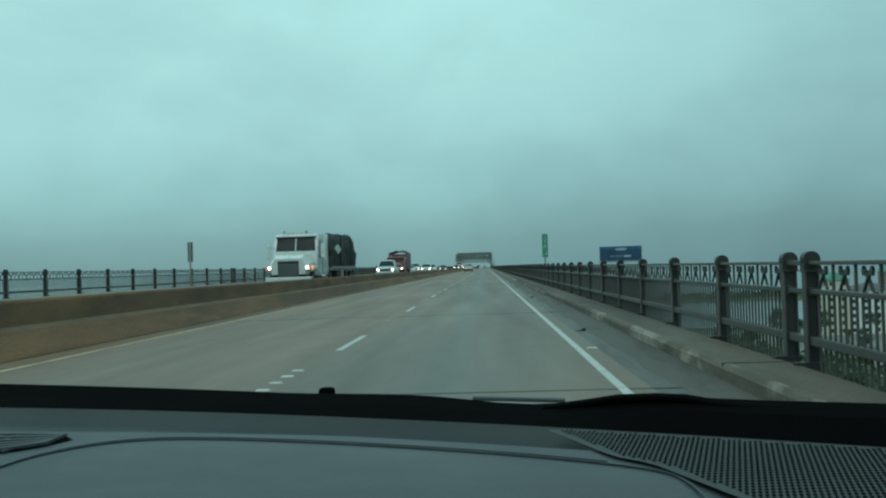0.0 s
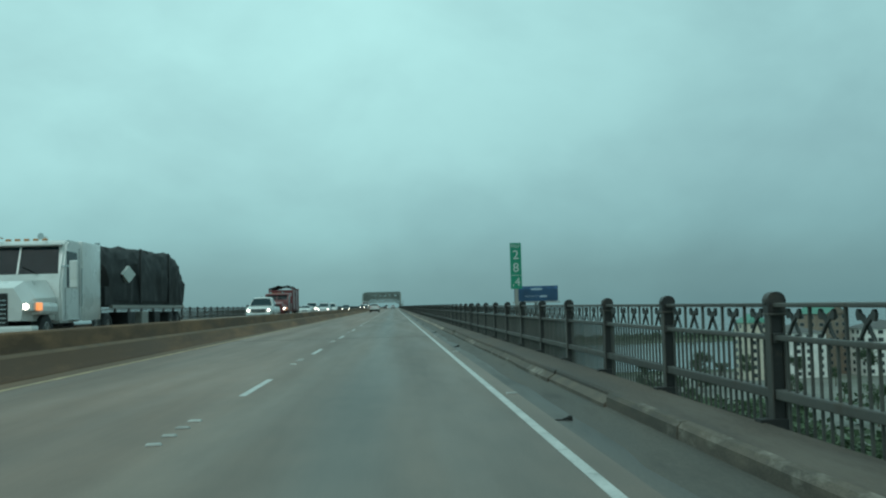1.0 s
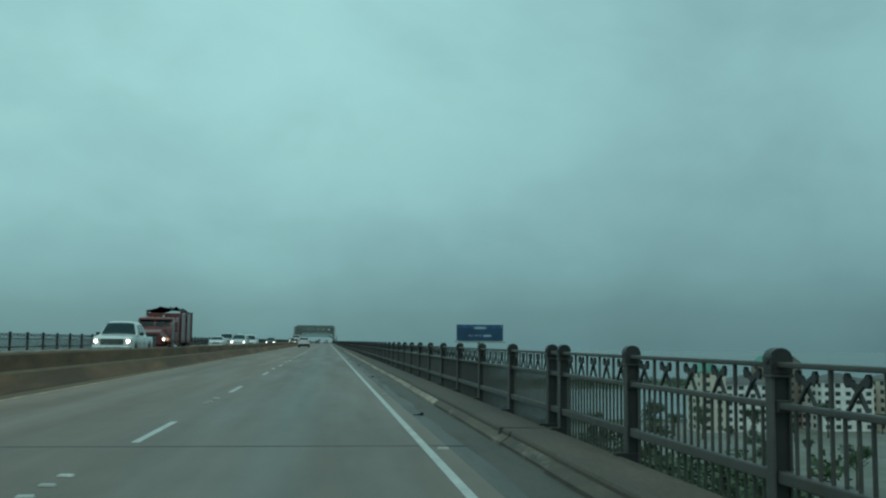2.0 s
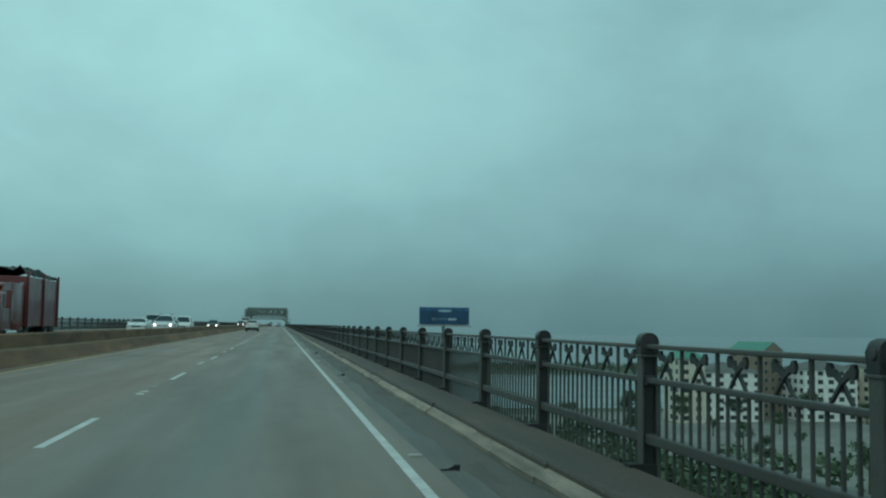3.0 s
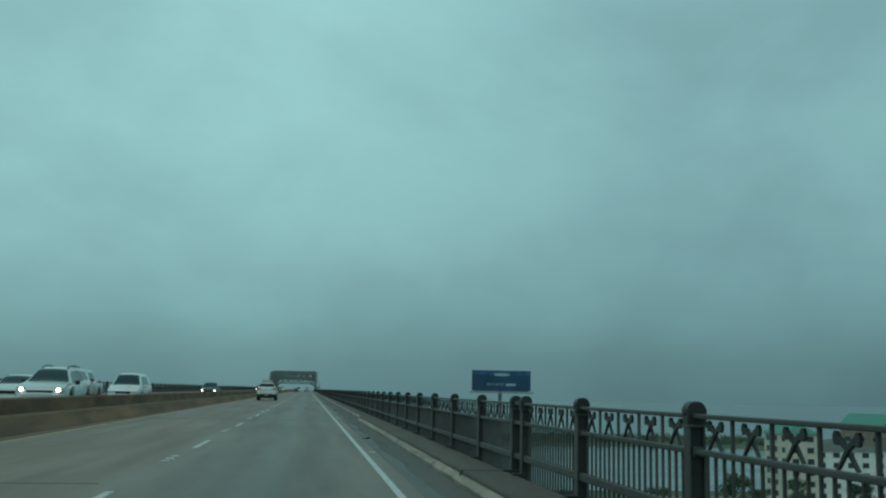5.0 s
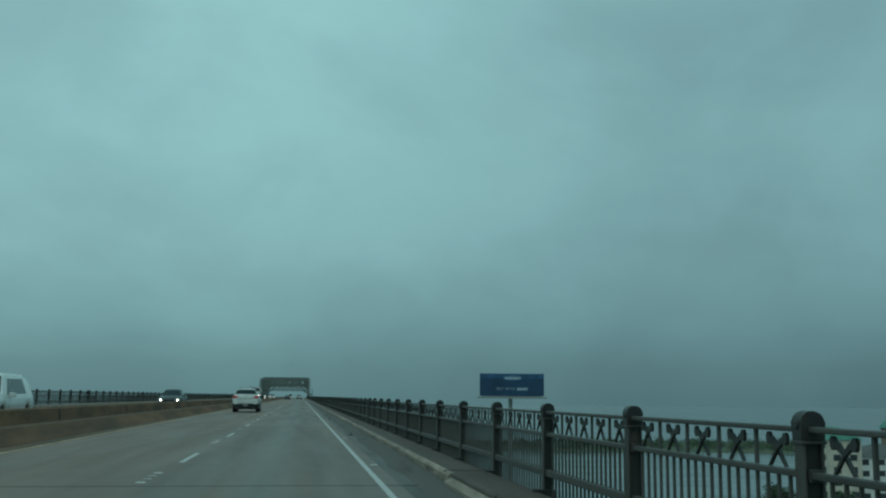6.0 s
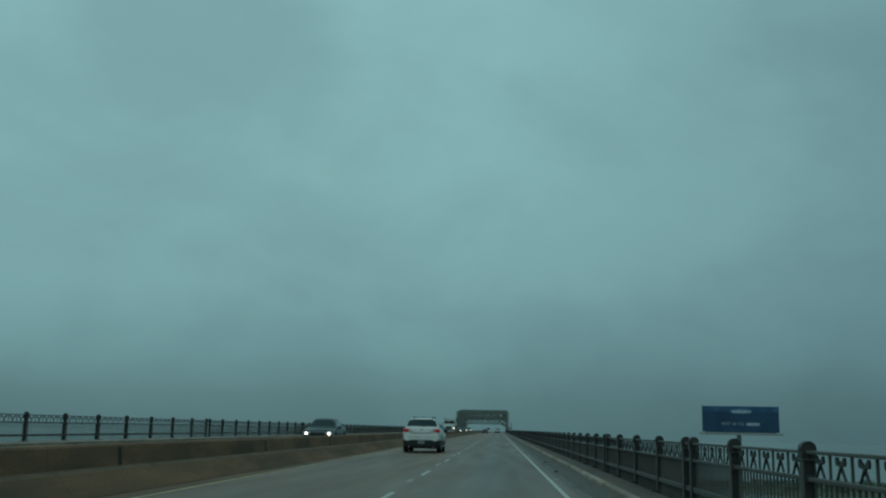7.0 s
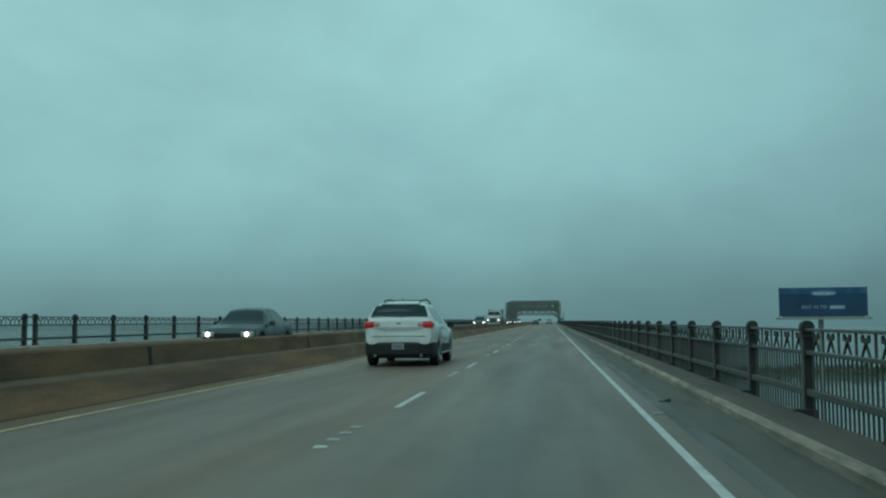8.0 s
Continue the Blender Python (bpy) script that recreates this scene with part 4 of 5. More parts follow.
class Shape:
    """A car body: length, half width, and its curves along y from the rear bumper at 0."""
    def __init__(self, length, half, roof, belt, sill, wheels, radius, roof_half, ends=(0.30, 0.34), tuck=0.16, tail=None, hip=0.0):
        self.l, self.h, self.roof, self.belt, self.sill = length, half, curve(roof), curve(belt), sill
        self.wheels, self.r, self.rh, self.ends, self.tuck, self.tail, self.hip = wheels, radius, roof_half, ends, tuck, tail, hip
        self.top = max(p[1] for p in roof)

    def ring(self, y):
        a, b = self.ends
        w = self.h
        if y < a:
            w -= self.tuck * (1 - y / a) ** 2
        if y > self.l - b:
            w -= 0.22 * (1 - (self.l - y) / b) ** 2
        zt = self.roof(y)
        zb = min(self.belt(y), zt - 0.04)
        k = max(0.0, min(1.0, (zt - zb) / (self.top - self.belt(self.l / 2))))
        wr = (w - 0.05) * (1 - k) + self.rh * k
        low = self.sill
        for c in self.wheels:
            d = abs(y - c)
            if d < self.r + 0.06:
                low = max(low, math.sqrt((self.r + 0.06) ** 2 - d * d) + self.r)
        if self.tail and y < self.tail[0]:
            low = max(low, self.tail[1])
        low = min(low, zb - 0.08)
        return [(w - 0.05, low), (w - 0.005, low + 0.04), (w + 0.3 * self.hip, (low + zb) / 2 + 0.05), (w - 0.015 - 0.7 * self.hip, zb - 0.04), (w - 0.035 - self.hip, zb), (wr + 0.015, zt - 0.10 * k - 0.01),
                (wr - 0.07, zt - 0.012), (wr * 0.5, zt + 0.012), (0.0, zt + 0.02)]

    def at(self, y, s):
        r = self.ring(y)
        i = min(int(s), len(r) - 2)
        f = s - i
        return r[i][0] + (r[i + 1][0] - r[i][0]) * f, r[i][1] + (r[i + 1][1] - r[i][1]) * f

    def body(self):
        bm = B()
        n = int(self.l / 0.055)
        ys = sorted([self.l * i / n for i in range(n + 1)] + [0.015, 0.03, 0.075, 0.1, self.l - 0.02])
        rings = []
        for y in ys:
            r = self.ring(y)
            pts = [(x, z) for x, z in r] + [(-x, z) for x, z in r[-2::-1]]
            rings.append([bm.verts.new((x, y, z)) for x, z in pts])
        for p, q in zip(rings, rings[1:]):
            for i in range(len(p) - 1):
                bm.faces.new((p[i], p[i + 1], q[i + 1], q[i]))
        bm.faces.new(rings[0])
        bm.faces.new(rings[-1][::-1])
        return bm

    def patch(self, y0, y1, s0, s1, side=1, ny=10, ns=5, out=0.008, slant0=0.0, slant1=0.0, whole=False):
        """A sheet that lies on the body: a window or a panel of its own. slant: how far its ends lean with height."""
        bm = B()
        rows = []
        cols = [s0 + (s1 - s0) * j / ns for j in range(ns + 1)]
        for i in range(ny + 1):
            row = []
            for j, s in enumerate(cols):
                t = j / ns
                y = (y0 + slant0 * t) + ((y1 + slant1 * t) - (y0 + slant0 * t)) * i / ny
                x, z = self.at(y, s)
                row.append(Vector((x * side, y, z)))
            if whole:
                row = row + [Vector((-p.x, p.y, p.z)) for p in row[-2::-1]]
            rows.append([bm.verts.new(p) for p in row])
        for p, q in zip(rows, rows[1:]):
            for j in range(len(p) - 1):
                bm.faces.new((p[j], p[j + 1], q[j + 1], q[j]))
        bmesh.ops.recalc_face_normals(bm, faces=bm.faces[:])
        bm.normal_update()
        mid = Vector((0, self.l / 2, 0.8))
        flip = -1 if sum((f.normal.dot(f.calc_center_median() - mid) for f in bm.faces)) < 0 else 1
        ns_ = {v: v.normal.copy() * flip for v in bm.verts}
        for v in bm.verts:
            v.co += ns_[v] * out
        return bm


WHEEL_CACHE = {}


def wheel(parent, x, y, r, width, side, truck=False):
    key = (round(r, 3), round(width, 3), truck)
    if key not in WHEEL_CACHE:
        h = width / 2
        t = revolve(B(), [(-h, r * 0.62), (-h, r * 0.9), (-h * 0.8, r), (h * 0.8, r), (h, r * 0.9), (h, r * 0.62), (h * 0.7, r * 0.6), (-h * 0.7, r * 0.6), (-h, r * 0.62)], "x", 24)
        d = revolve(B(), [(h * 0.55, r * 0.61), (h * 0.9, r * 0.62), (h * 0.95, r * 0.56), (h * 0.4, r * 0.52), (h * 0.35, 0.001)], "x", 24)
        for i in range(6):
            a = i * math.pi / 3
            bar(d, (h * 0.62, 0.05 * math.cos(a), 0.05 * math.sin(a)), (h * 0.72, r * 0.56 * math.cos(a), r * 0.56 * math.sin(a)), r * 0.14, 0.04)
        revolve(d, [(h * 0.55, 0.08), (h * 0.8, 0.07), (h * 0.82, 0.001)], "x", 10)
        o = part("wheel", t, TYRE, parent, smooth=35)
        q = part("rim", d, ALLOY, o, smooth=35)
        WHEEL_CACHE[key] = (o.data, q.data)
    else:
        a, b = WHEEL_CACHE[key]
        o = shared("wheel", a, parent, Matrix())
        shared("rim", b, o, Matrix())
    o.matrix_basis = pose(x, y, r, 0, 0, 0 if side > 0 else 180)
    return o


def mirror_part(parent, x, y, z, m, side):
    p = part("mirror", box(B(), min(x, x + 0.2 * side), max(x, x + 0.2 * side), y - 0.06, y + 0.06, z, z + 0.17, 0.035), m, parent)
    part("mirror_glass", box(B(), min(x + 0.03 * side, x + 0.17 * side), max(x + 0.03 * side, x + 0.17 * side), y - 0.066, y - 0.056, z + 0.03, z + 0.14), GLASS, p)
    return p


def underbody(t, S):
    part("underbody", box(B(), -S.h + 0.2, S.h - 0.2, 0.12, S.l - 0.15, 0.22, 0.62), CLAD, t)


def prism_round():
    """A dark lower bumper that wraps round the tail corners."""
    bm = B()
    pts = [(-0.98, 0.62), (-0.93, 0.22), (-0.80, 0.04), (-0.55, -0.03), (0, -0.055), (0.55, -0.03), (0.80, 0.04), (0.93, 0.22), (0.98, 0.62)]
    rows = [[bm.verts.new((x * k, y + o, z)) for x, y in pts] for z, k, o in ((0.25, 0.93, 0.06), (0.34, 0.985, 0.0), (0.60, 1.0, 0.0), (0.645, 0.985, 0.03))]
    for a, b in zip(rows, rows[1:]):
        for i in range(len(a) - 1):
            bm.faces.new((a[i], a[i + 1], b[i + 1], b[i]))
    bm.faces.new(rows[0][::-1]), bm.faces.new(rows[-1])
    return bm


def bumper_skin():
    """The painted upper half of the rear bumper, rounded at the corners."""
    bm = B()
    pts = [(-0.985, 0.62), (-0.955, 0.34), (-0.86, 0.13), (-0.62, 0.0), (0, -0.03), (0.62, 0.0), (0.86, 0.13), (0.955, 0.34), (0.985, 0.62)]
    rows = [[bm.verts.new((x * k, y + o, z)) for x, y in pts] for z, k, o in ((0.63, 0.97, 0.03), (0.66, 1.0, 0.0), (0.76, 0.995, 0.005), (0.80, 0.95, 0.06))]
    for a, b in zip(rows, rows[1:]):
        for i in range(len(a) - 1):
            bm.faces.new((a[i], a[i + 1], b[i + 1], b[i]))
    bm.faces.new(rows[0][::-1]), bm.faces.new(rows[-1])
    return bm


def suv(name, label, paint, lit=False, rails=True, group="", category="car"):
    """A rounded crossover with a raked tail, tinted rear glass, wrap-round lights and roof rails."""
    S = Shape(5.1, 0.99, [(0, 0.72), (0.04, 0.86), (0.085, 1.22), (0.15, 1.33), (0.46, 1.64), (0.85, 1.735), (1.7, 1.765), (2.7, 1.73), (3.05, 1.64), (3.95, 1.12), (4.5, 1.05), (4.95, 0.90), (5.1, 0.62)],
              [(0, 1.27), (1.2, 1.18), (2.6, 1.08), (3.9, 1.02), (5.1, 0.9)], 0.30, (1.02, 4.05), 0.37, 0.555, ends=(0.75, 0.5), tuck=0.16, tail=(0.66, 0.60), hip=0.055)
    t = thing(name, label, category, group)
    part("body", S.body(), paint, t, smooth=32)
    part("rear_window", S.patch(0.165, 0.465, 5.66, 8, 1, 8, 6, whole=True, slant0=-0.035), GLASS, t, smooth=60)
    part("windscreen", S.patch(3.10, 3.88, 6.0, 8, 1, 8, 6, whole=True), GLASS, t, smooth=60)
    for s in (1, -1):
        part("quarter_window", S.patch(0.72, 1.55, 4.12, 4.9, s, 8, 4, slant0=0.0, slant1=0.0), GLASS, t, smooth=60)
        part("door_window", S.patch(1.63, 2.52, 4.12, 4.92, s), GLASS, t, smooth=60)
        part("door_window", S.patch(2.58, 3.62, 4.12, 4.92, s, slant1=-0.6), GLASS, t, smooth=60)
        lens = B()
        box(lens, min(0.60 * s, 0.935 * s), max(0.60 * s, 0.935 * s), 0.045, 0.42, 1.01, 1.215, 0.075)
        lamp = part("tail_lamp", lens, TAIL, t, "red tail lamp")
        part("lamp_lens", box(B(), min(0.50 * s, 0.69 * s), max(0.50 * s, 0.69 * s), 0.04, 0.2, 1.06, 1.195, 0.06), TAIL_CLEAR, lamp)
        for y0, y1 in ((1.62, 1.62), (2.55, 2.55)):
            part("door_handle", box(B(), min(0.985 * s, 1.01 * s), max(0.985 * s, 1.01 * s), y0 + 0.1, y0 + 0.28, 0.955, 0.985, 0.008), paint, t)
        mirror_part(t, 0.95 * s, 3.42, 1.03, CLAD, s)
        part("sill_cladding", S.patch(1.46, 3.61, 0.0, 1.6, s, 8, 3), CLAD, t)
        part("running_board", box(B(), min(0.86 * s, 1.0 * s), max(0.86 * s, 1.0 * s), 1.5, 3.58, 0.30, 0.35, 0.015), CHROME, t)
        if rails:
            r = B()
            pts = [(0.49 * s, 0.72, 1.71), (0.51 * s, 1.0, 1.775), (0.52 * s, 1.9, 1.82), (0.515 * s, 2.6, 1.78), (0.50 * s, 2.95, 1.69)]
            for a, b in zip(pts, pts[1:]):
                bar(r, a, b, 0.035, 0.04, 6)
            part("roof_rail", r, CLAD, t)
        hl = part("headlamp", box(B(), min(0.55 * s, 0.9 * s), max(0.55 * s, 0.9 * s), 4.78, 5.02, 0.72, 0.90, 0.04), HEAD_OFF, t)
        part("headlamp_glow", revolve(B(), [(5.02, 0.085), (5.035, 0.06)], "y", 14, (0.70 * s, 0, 0.80)), HEAD if lit else HEAD_OFF, hl)
        for y in S.wheels:
            wheel(t, 0.86 * s, y, S.r, 0.24, s)
    for z in (1.735,):
        part("crossbar", bar(B(), (-0.51, 1.12, 1.785), (0.51, 1.12, 1.785), 0.035, 0.025), CLAD, t)
    part("rear_bumper", prism_round(), CLAD, t, "black lower rear bumper")
    part("chrome_strip", box(B(), -0.72, 0.72, -0.005, 0.2, 0.80, 0.855, 0.015), paint, t)
    part("tailgate_spoiler", box(B(), -0.53, 0.53, 0.40, 0.74, 1.655, 1.70, 0.02), paint, t)
    gate = B()
    prof = [(0.12, 1.10), (0.016, 1.062), (0.058, 0.87), (0.14, 0.87)]
    ends = [[gate.verts.new((x, y + 0.05 * (abs(x) / 0.77) ** 3, z)) for y, z in prof] for x in (-0.77, -0.6, -0.3, 0.0, 0.3, 0.6, 0.77)]
    for a, b in zip(ends, ends[1:]):
        for i in range(4):
            gate.faces.new((a[i], a[(i + 1) % 4], b[(i + 1) % 4], b[i]))
    gate.faces.new(ends[0][::-1]), gate.faces.new(ends[-1])
    part("tailgate", gate, paint, t, smooth=30)
    part("bumper_skin", bumper_skin(), paint, t, "body-coloured upper bumper")
    em = revolve(B(), [(0.06, 0.001), (0.065, 0.07), (0.10, 0.07)], "y", 12)
    for v in em.verts:
        v.co.z = v.co.z * 0.5 + 1.16
    part("badge", em, CHROME, t, "plain metal badge")
    pl = part("number_plate", box(B(), -0.165, 0.165, -0.06, -0.04, 0.46, 0.62, 0.006), PLATE, t)
    part("plate_bar", box(B(), -0.11, 0.11, -0.063, -0.06, 0.51, 0.57), PLATE_INK, pl)
    for x in (-0.62, 0.62):
        part("exhaust", revolve(B(), [(-0.05, 0.035), (0.2, 0.035)], "y", 12, (x, 0, 0.30)), CHROME, t)
    part("rear_wiper", bar(B(), (0.02, 0.13, 1.33), (0.40, 0.165, 1.375), 0.02, 0.015), CLAD, t)
    for s in (1, -1):
        for y in (1.58, 2.55, 3.55):
            part("door_seam", S.patch(y, y + 0.012, 1.7, 4.0, s, 1, 5, out=0.003), CLAD, t)
    part("antenna", bar(B(), (0, 0.9, 1.74), (0, 0.72, 1.86), 0.012), CLAD, t)
    part("grille", box(B(), -0.5, 0.5, 4.9, 5.06, 0.55, 0.78, 0.02), CLAD, t)
    underbody(t, S)
    return t


def saloon(name, label, paint, group="", lit=True, tall=0.0, length=4.8, lamp_power=HEAD):
    """A saloon, or with tall a van-like car, seen mostly from the front."""
    r0 = 1.44 + tall
    if tall > 0.15:
        roof = [(0, 0.8), (0.06, 1.1), (0.35, r0 - 0.12), (0.8, r0), (2.6, r0), (3.0, r0 - 0.09), (length - 0.95, 1.06), (length - 0.35, 0.92), (length, 0.55)]
        rear, screen = (0.12, 0.32), (3.02, length - 1.02)
    else:
        roof = [(0, 0.72), (0.08, 1.0), (0.75, 1.06), (1.55, r0 - 0.04), (2.2, r0), (2.75, r0 - 0.06), (3.6, 0.99), (length - 0.4, 0.86), (length, 0.52)]
        rear, screen = (0.85, 1.5), (2.8, 3.5)
    S = Shape(length, 0.91, roof, [(0, 0.98), (length * 0.7, 0.94), (length, 0.85)], 0.24, (0.95, length - 0.95), 0.32, 0.60)
    t = thing(name, label, "car", group)
    part("body", S.body(), paint, t, smooth=32)
    part("rear_window", S.patch(rear[0], rear[1], 6.05, 8, 1, 6, 5, whole=True), GLASS, t, smooth=60)
    part("windscreen", S.patch(screen[0], screen[1], 5.9, 8, 1, 8, 6, whole=True), GLASS, t, smooth=60)
    for s in (1, -1):
        part("door_window", S.patch(1.75 if tall < 0.15 else 1.0, 2.45, 4.15, 4.9, s), GLASS, t, smooth=60)
        part("door_window", S.patch(2.52, 3.3, 4.15, 4.9, s, slant1=-0.55), GLASS, t, smooth=60)
        mirror_part(t, 0.88 * s, 3.15, 0.93, paint, s)
        hl = part("headlamp", box(B(), min(0.45 * s, 0.85 * s), max(0.45 * s, 0.85 * s), length - 0.32, length - 0.06, 0.58, 0.74, 0.04), HEAD_OFF, t)
        part("headlamp_glow", revolve(B(), [(length - 0.06, 0.07), (length - 0.03, 0.05)], "y", 14, (0.65 * s, 0, 0.66)), lamp_power if lit else HEAD_OFF, hl)
        part("tail_lamp", box(B(), min(0.55 * s, 0.84 * s), max(0.55 * s, 0.84 * s), 0.03, 0.2, 0.75, 0.9, 0.03), TAIL, t, "red tail lamp")
        for y in S.wheels:
            wheel(t, 0.80 * s, y, S.r, 0.21, s)
    part("grille", box(B(), -0.42, 0.42, length - 0.15, length - 0.01, 0.5, 0.7, 0.02), CLAD, t)
    part("front_bumper", box(B(), -0.78, 0.78, length - 0.22, length + 0.03, 0.24, 0.46, 0.05), paint if not lit else CLAD, t)
    underbody(t, S)
    return t


def pickup(name, label, paint, group="", cover=None):
    """A full-size crew-cab pickup truck."""
    L = 5.8
    S = Shape(L, 0.99, [(0, 1.06), (0.03, 1.16), (1.9, 1.17), (1.98, 1.5), (2.15, 1.86), (2.6, 1.93), (3.5, 1.92), (3.75, 1.84), (4.4, 1.26), (5.4, 1.16), (5.72, 1.05), (L, 0.75)],
              [(0, 1.16), (4.0, 1.18), (L, 1.1)], 0.42, (1.2, 4.85), 0.40, 0.68)
    t = thing(name, label, "pickup truck", group)
    part("body", S.body(), paint, t, smooth=32)
    part("windscreen", S.patch(3.78, 4.36, 5.9, 8, 1, 8, 6, whole=True), GLASS, t, smooth=60)
    part("rear_window", S.patch(1.99, 2.12, 6.05, 8, 1, 5, 5, whole=True), GLASS, t, smooth=60)
    part("bed_floor", box(B(), -0.78, 0.78, 0.08, 1.85, 1.17, 1.19), CLAD, t)
    for s in (1, -1):
        part("door_window", S.patch(2.25, 3.0, 4.15, 4.9, s), GLASS, t, smooth=60)
        part("door_window", S.patch(3.08, 4.1, 4.15, 4.9, s, slant1=-0.5), GLASS, t, smooth=60)
        mirror_part(t, 0.97 * s, 3.95, 1.2, CLAD, s)
        hl = part("headlamp", box(B(), min(0.58 * s, 0.93 * s), max(0.58 * s, 0.93 * s), L - 0.28, L - 0.03, 0.82, 1.02, 0.03), HEAD_OFF, t)
        part("headlamp_glow", revolve(B(), [(L - 0.03, 0.08), (L, 0.06)], "y", 14, (0.76 * s, 0, 0.92)), HEAD, hl)
        for y in S.wheels:
            wheel(t, 0.86 * s, y, S.r, 0.26, s)
    gr = part("grille", box(B(), -0.55, 0.55, L - 0.12, L + 0.01, 0.74, 1.04, 0.02), CLAD, t)
    for z in (0.80, 0.89, 0.98):
        part("grille_bar", box(B(), -0.53, 0.53, L, L + 0.02, z - 0.015, z + 0.015), CHROME, gr)
    part("front_bumper", box(B(), -0.95, 0.95, L - 0.2, L + 0.07, 0.46, 0.68, 0.05), CHROME, t)
    underbody(t, S)
    return t


def lump(y0, y1, half, z0, z1):
    """A rounded, crumpled heap, longer than it is wide."""
    bm = B()
    ny, nc = 46, 22
    rings = []
    for j in range(ny + 1):
        u = j / ny
        y = y0 + (y1 - y0) * u
        e = min(1.0, (min(u, 1 - u) * 9) ** 0.45 if 0 < u < 1 else 0.0) * 0.35 + 0.65
        ring = []
        for i in range(nc + 1):
            a = math.pi * i / nc
            c, s = math.cos(a), math.sin(a)
            x = half * math.copysign(abs(c) ** 0.45, c)
            z = (z1 - z0 + 0.28 * (1 - u)) * abs(s) ** 0.42 * (0.42 + 0.58 * e)
            p = Vector((x * 1.1, y * 0.9, z * 1.1))
            k = 1 + 0.07 * noise.noise(p) + 0.09 * noise.noise(p * 3.3)
            ring.append(bm.verts.new((x * k * (0.9 + 0.1 * e), y + 0.12 * noise.noise(p * 1.7 + Vector((5, 0, 0))), z0 + z * k)))
        rings.append(ring)
    for a, b in zip(rings, rings[1:]):
        for i in range(nc):
            bm.faces.new((a[i], a[i + 1], b[i + 1], b[i]))
    bm.faces.new(rings[0][::-1]), bm.faces.new(rings[-1])
    return bm


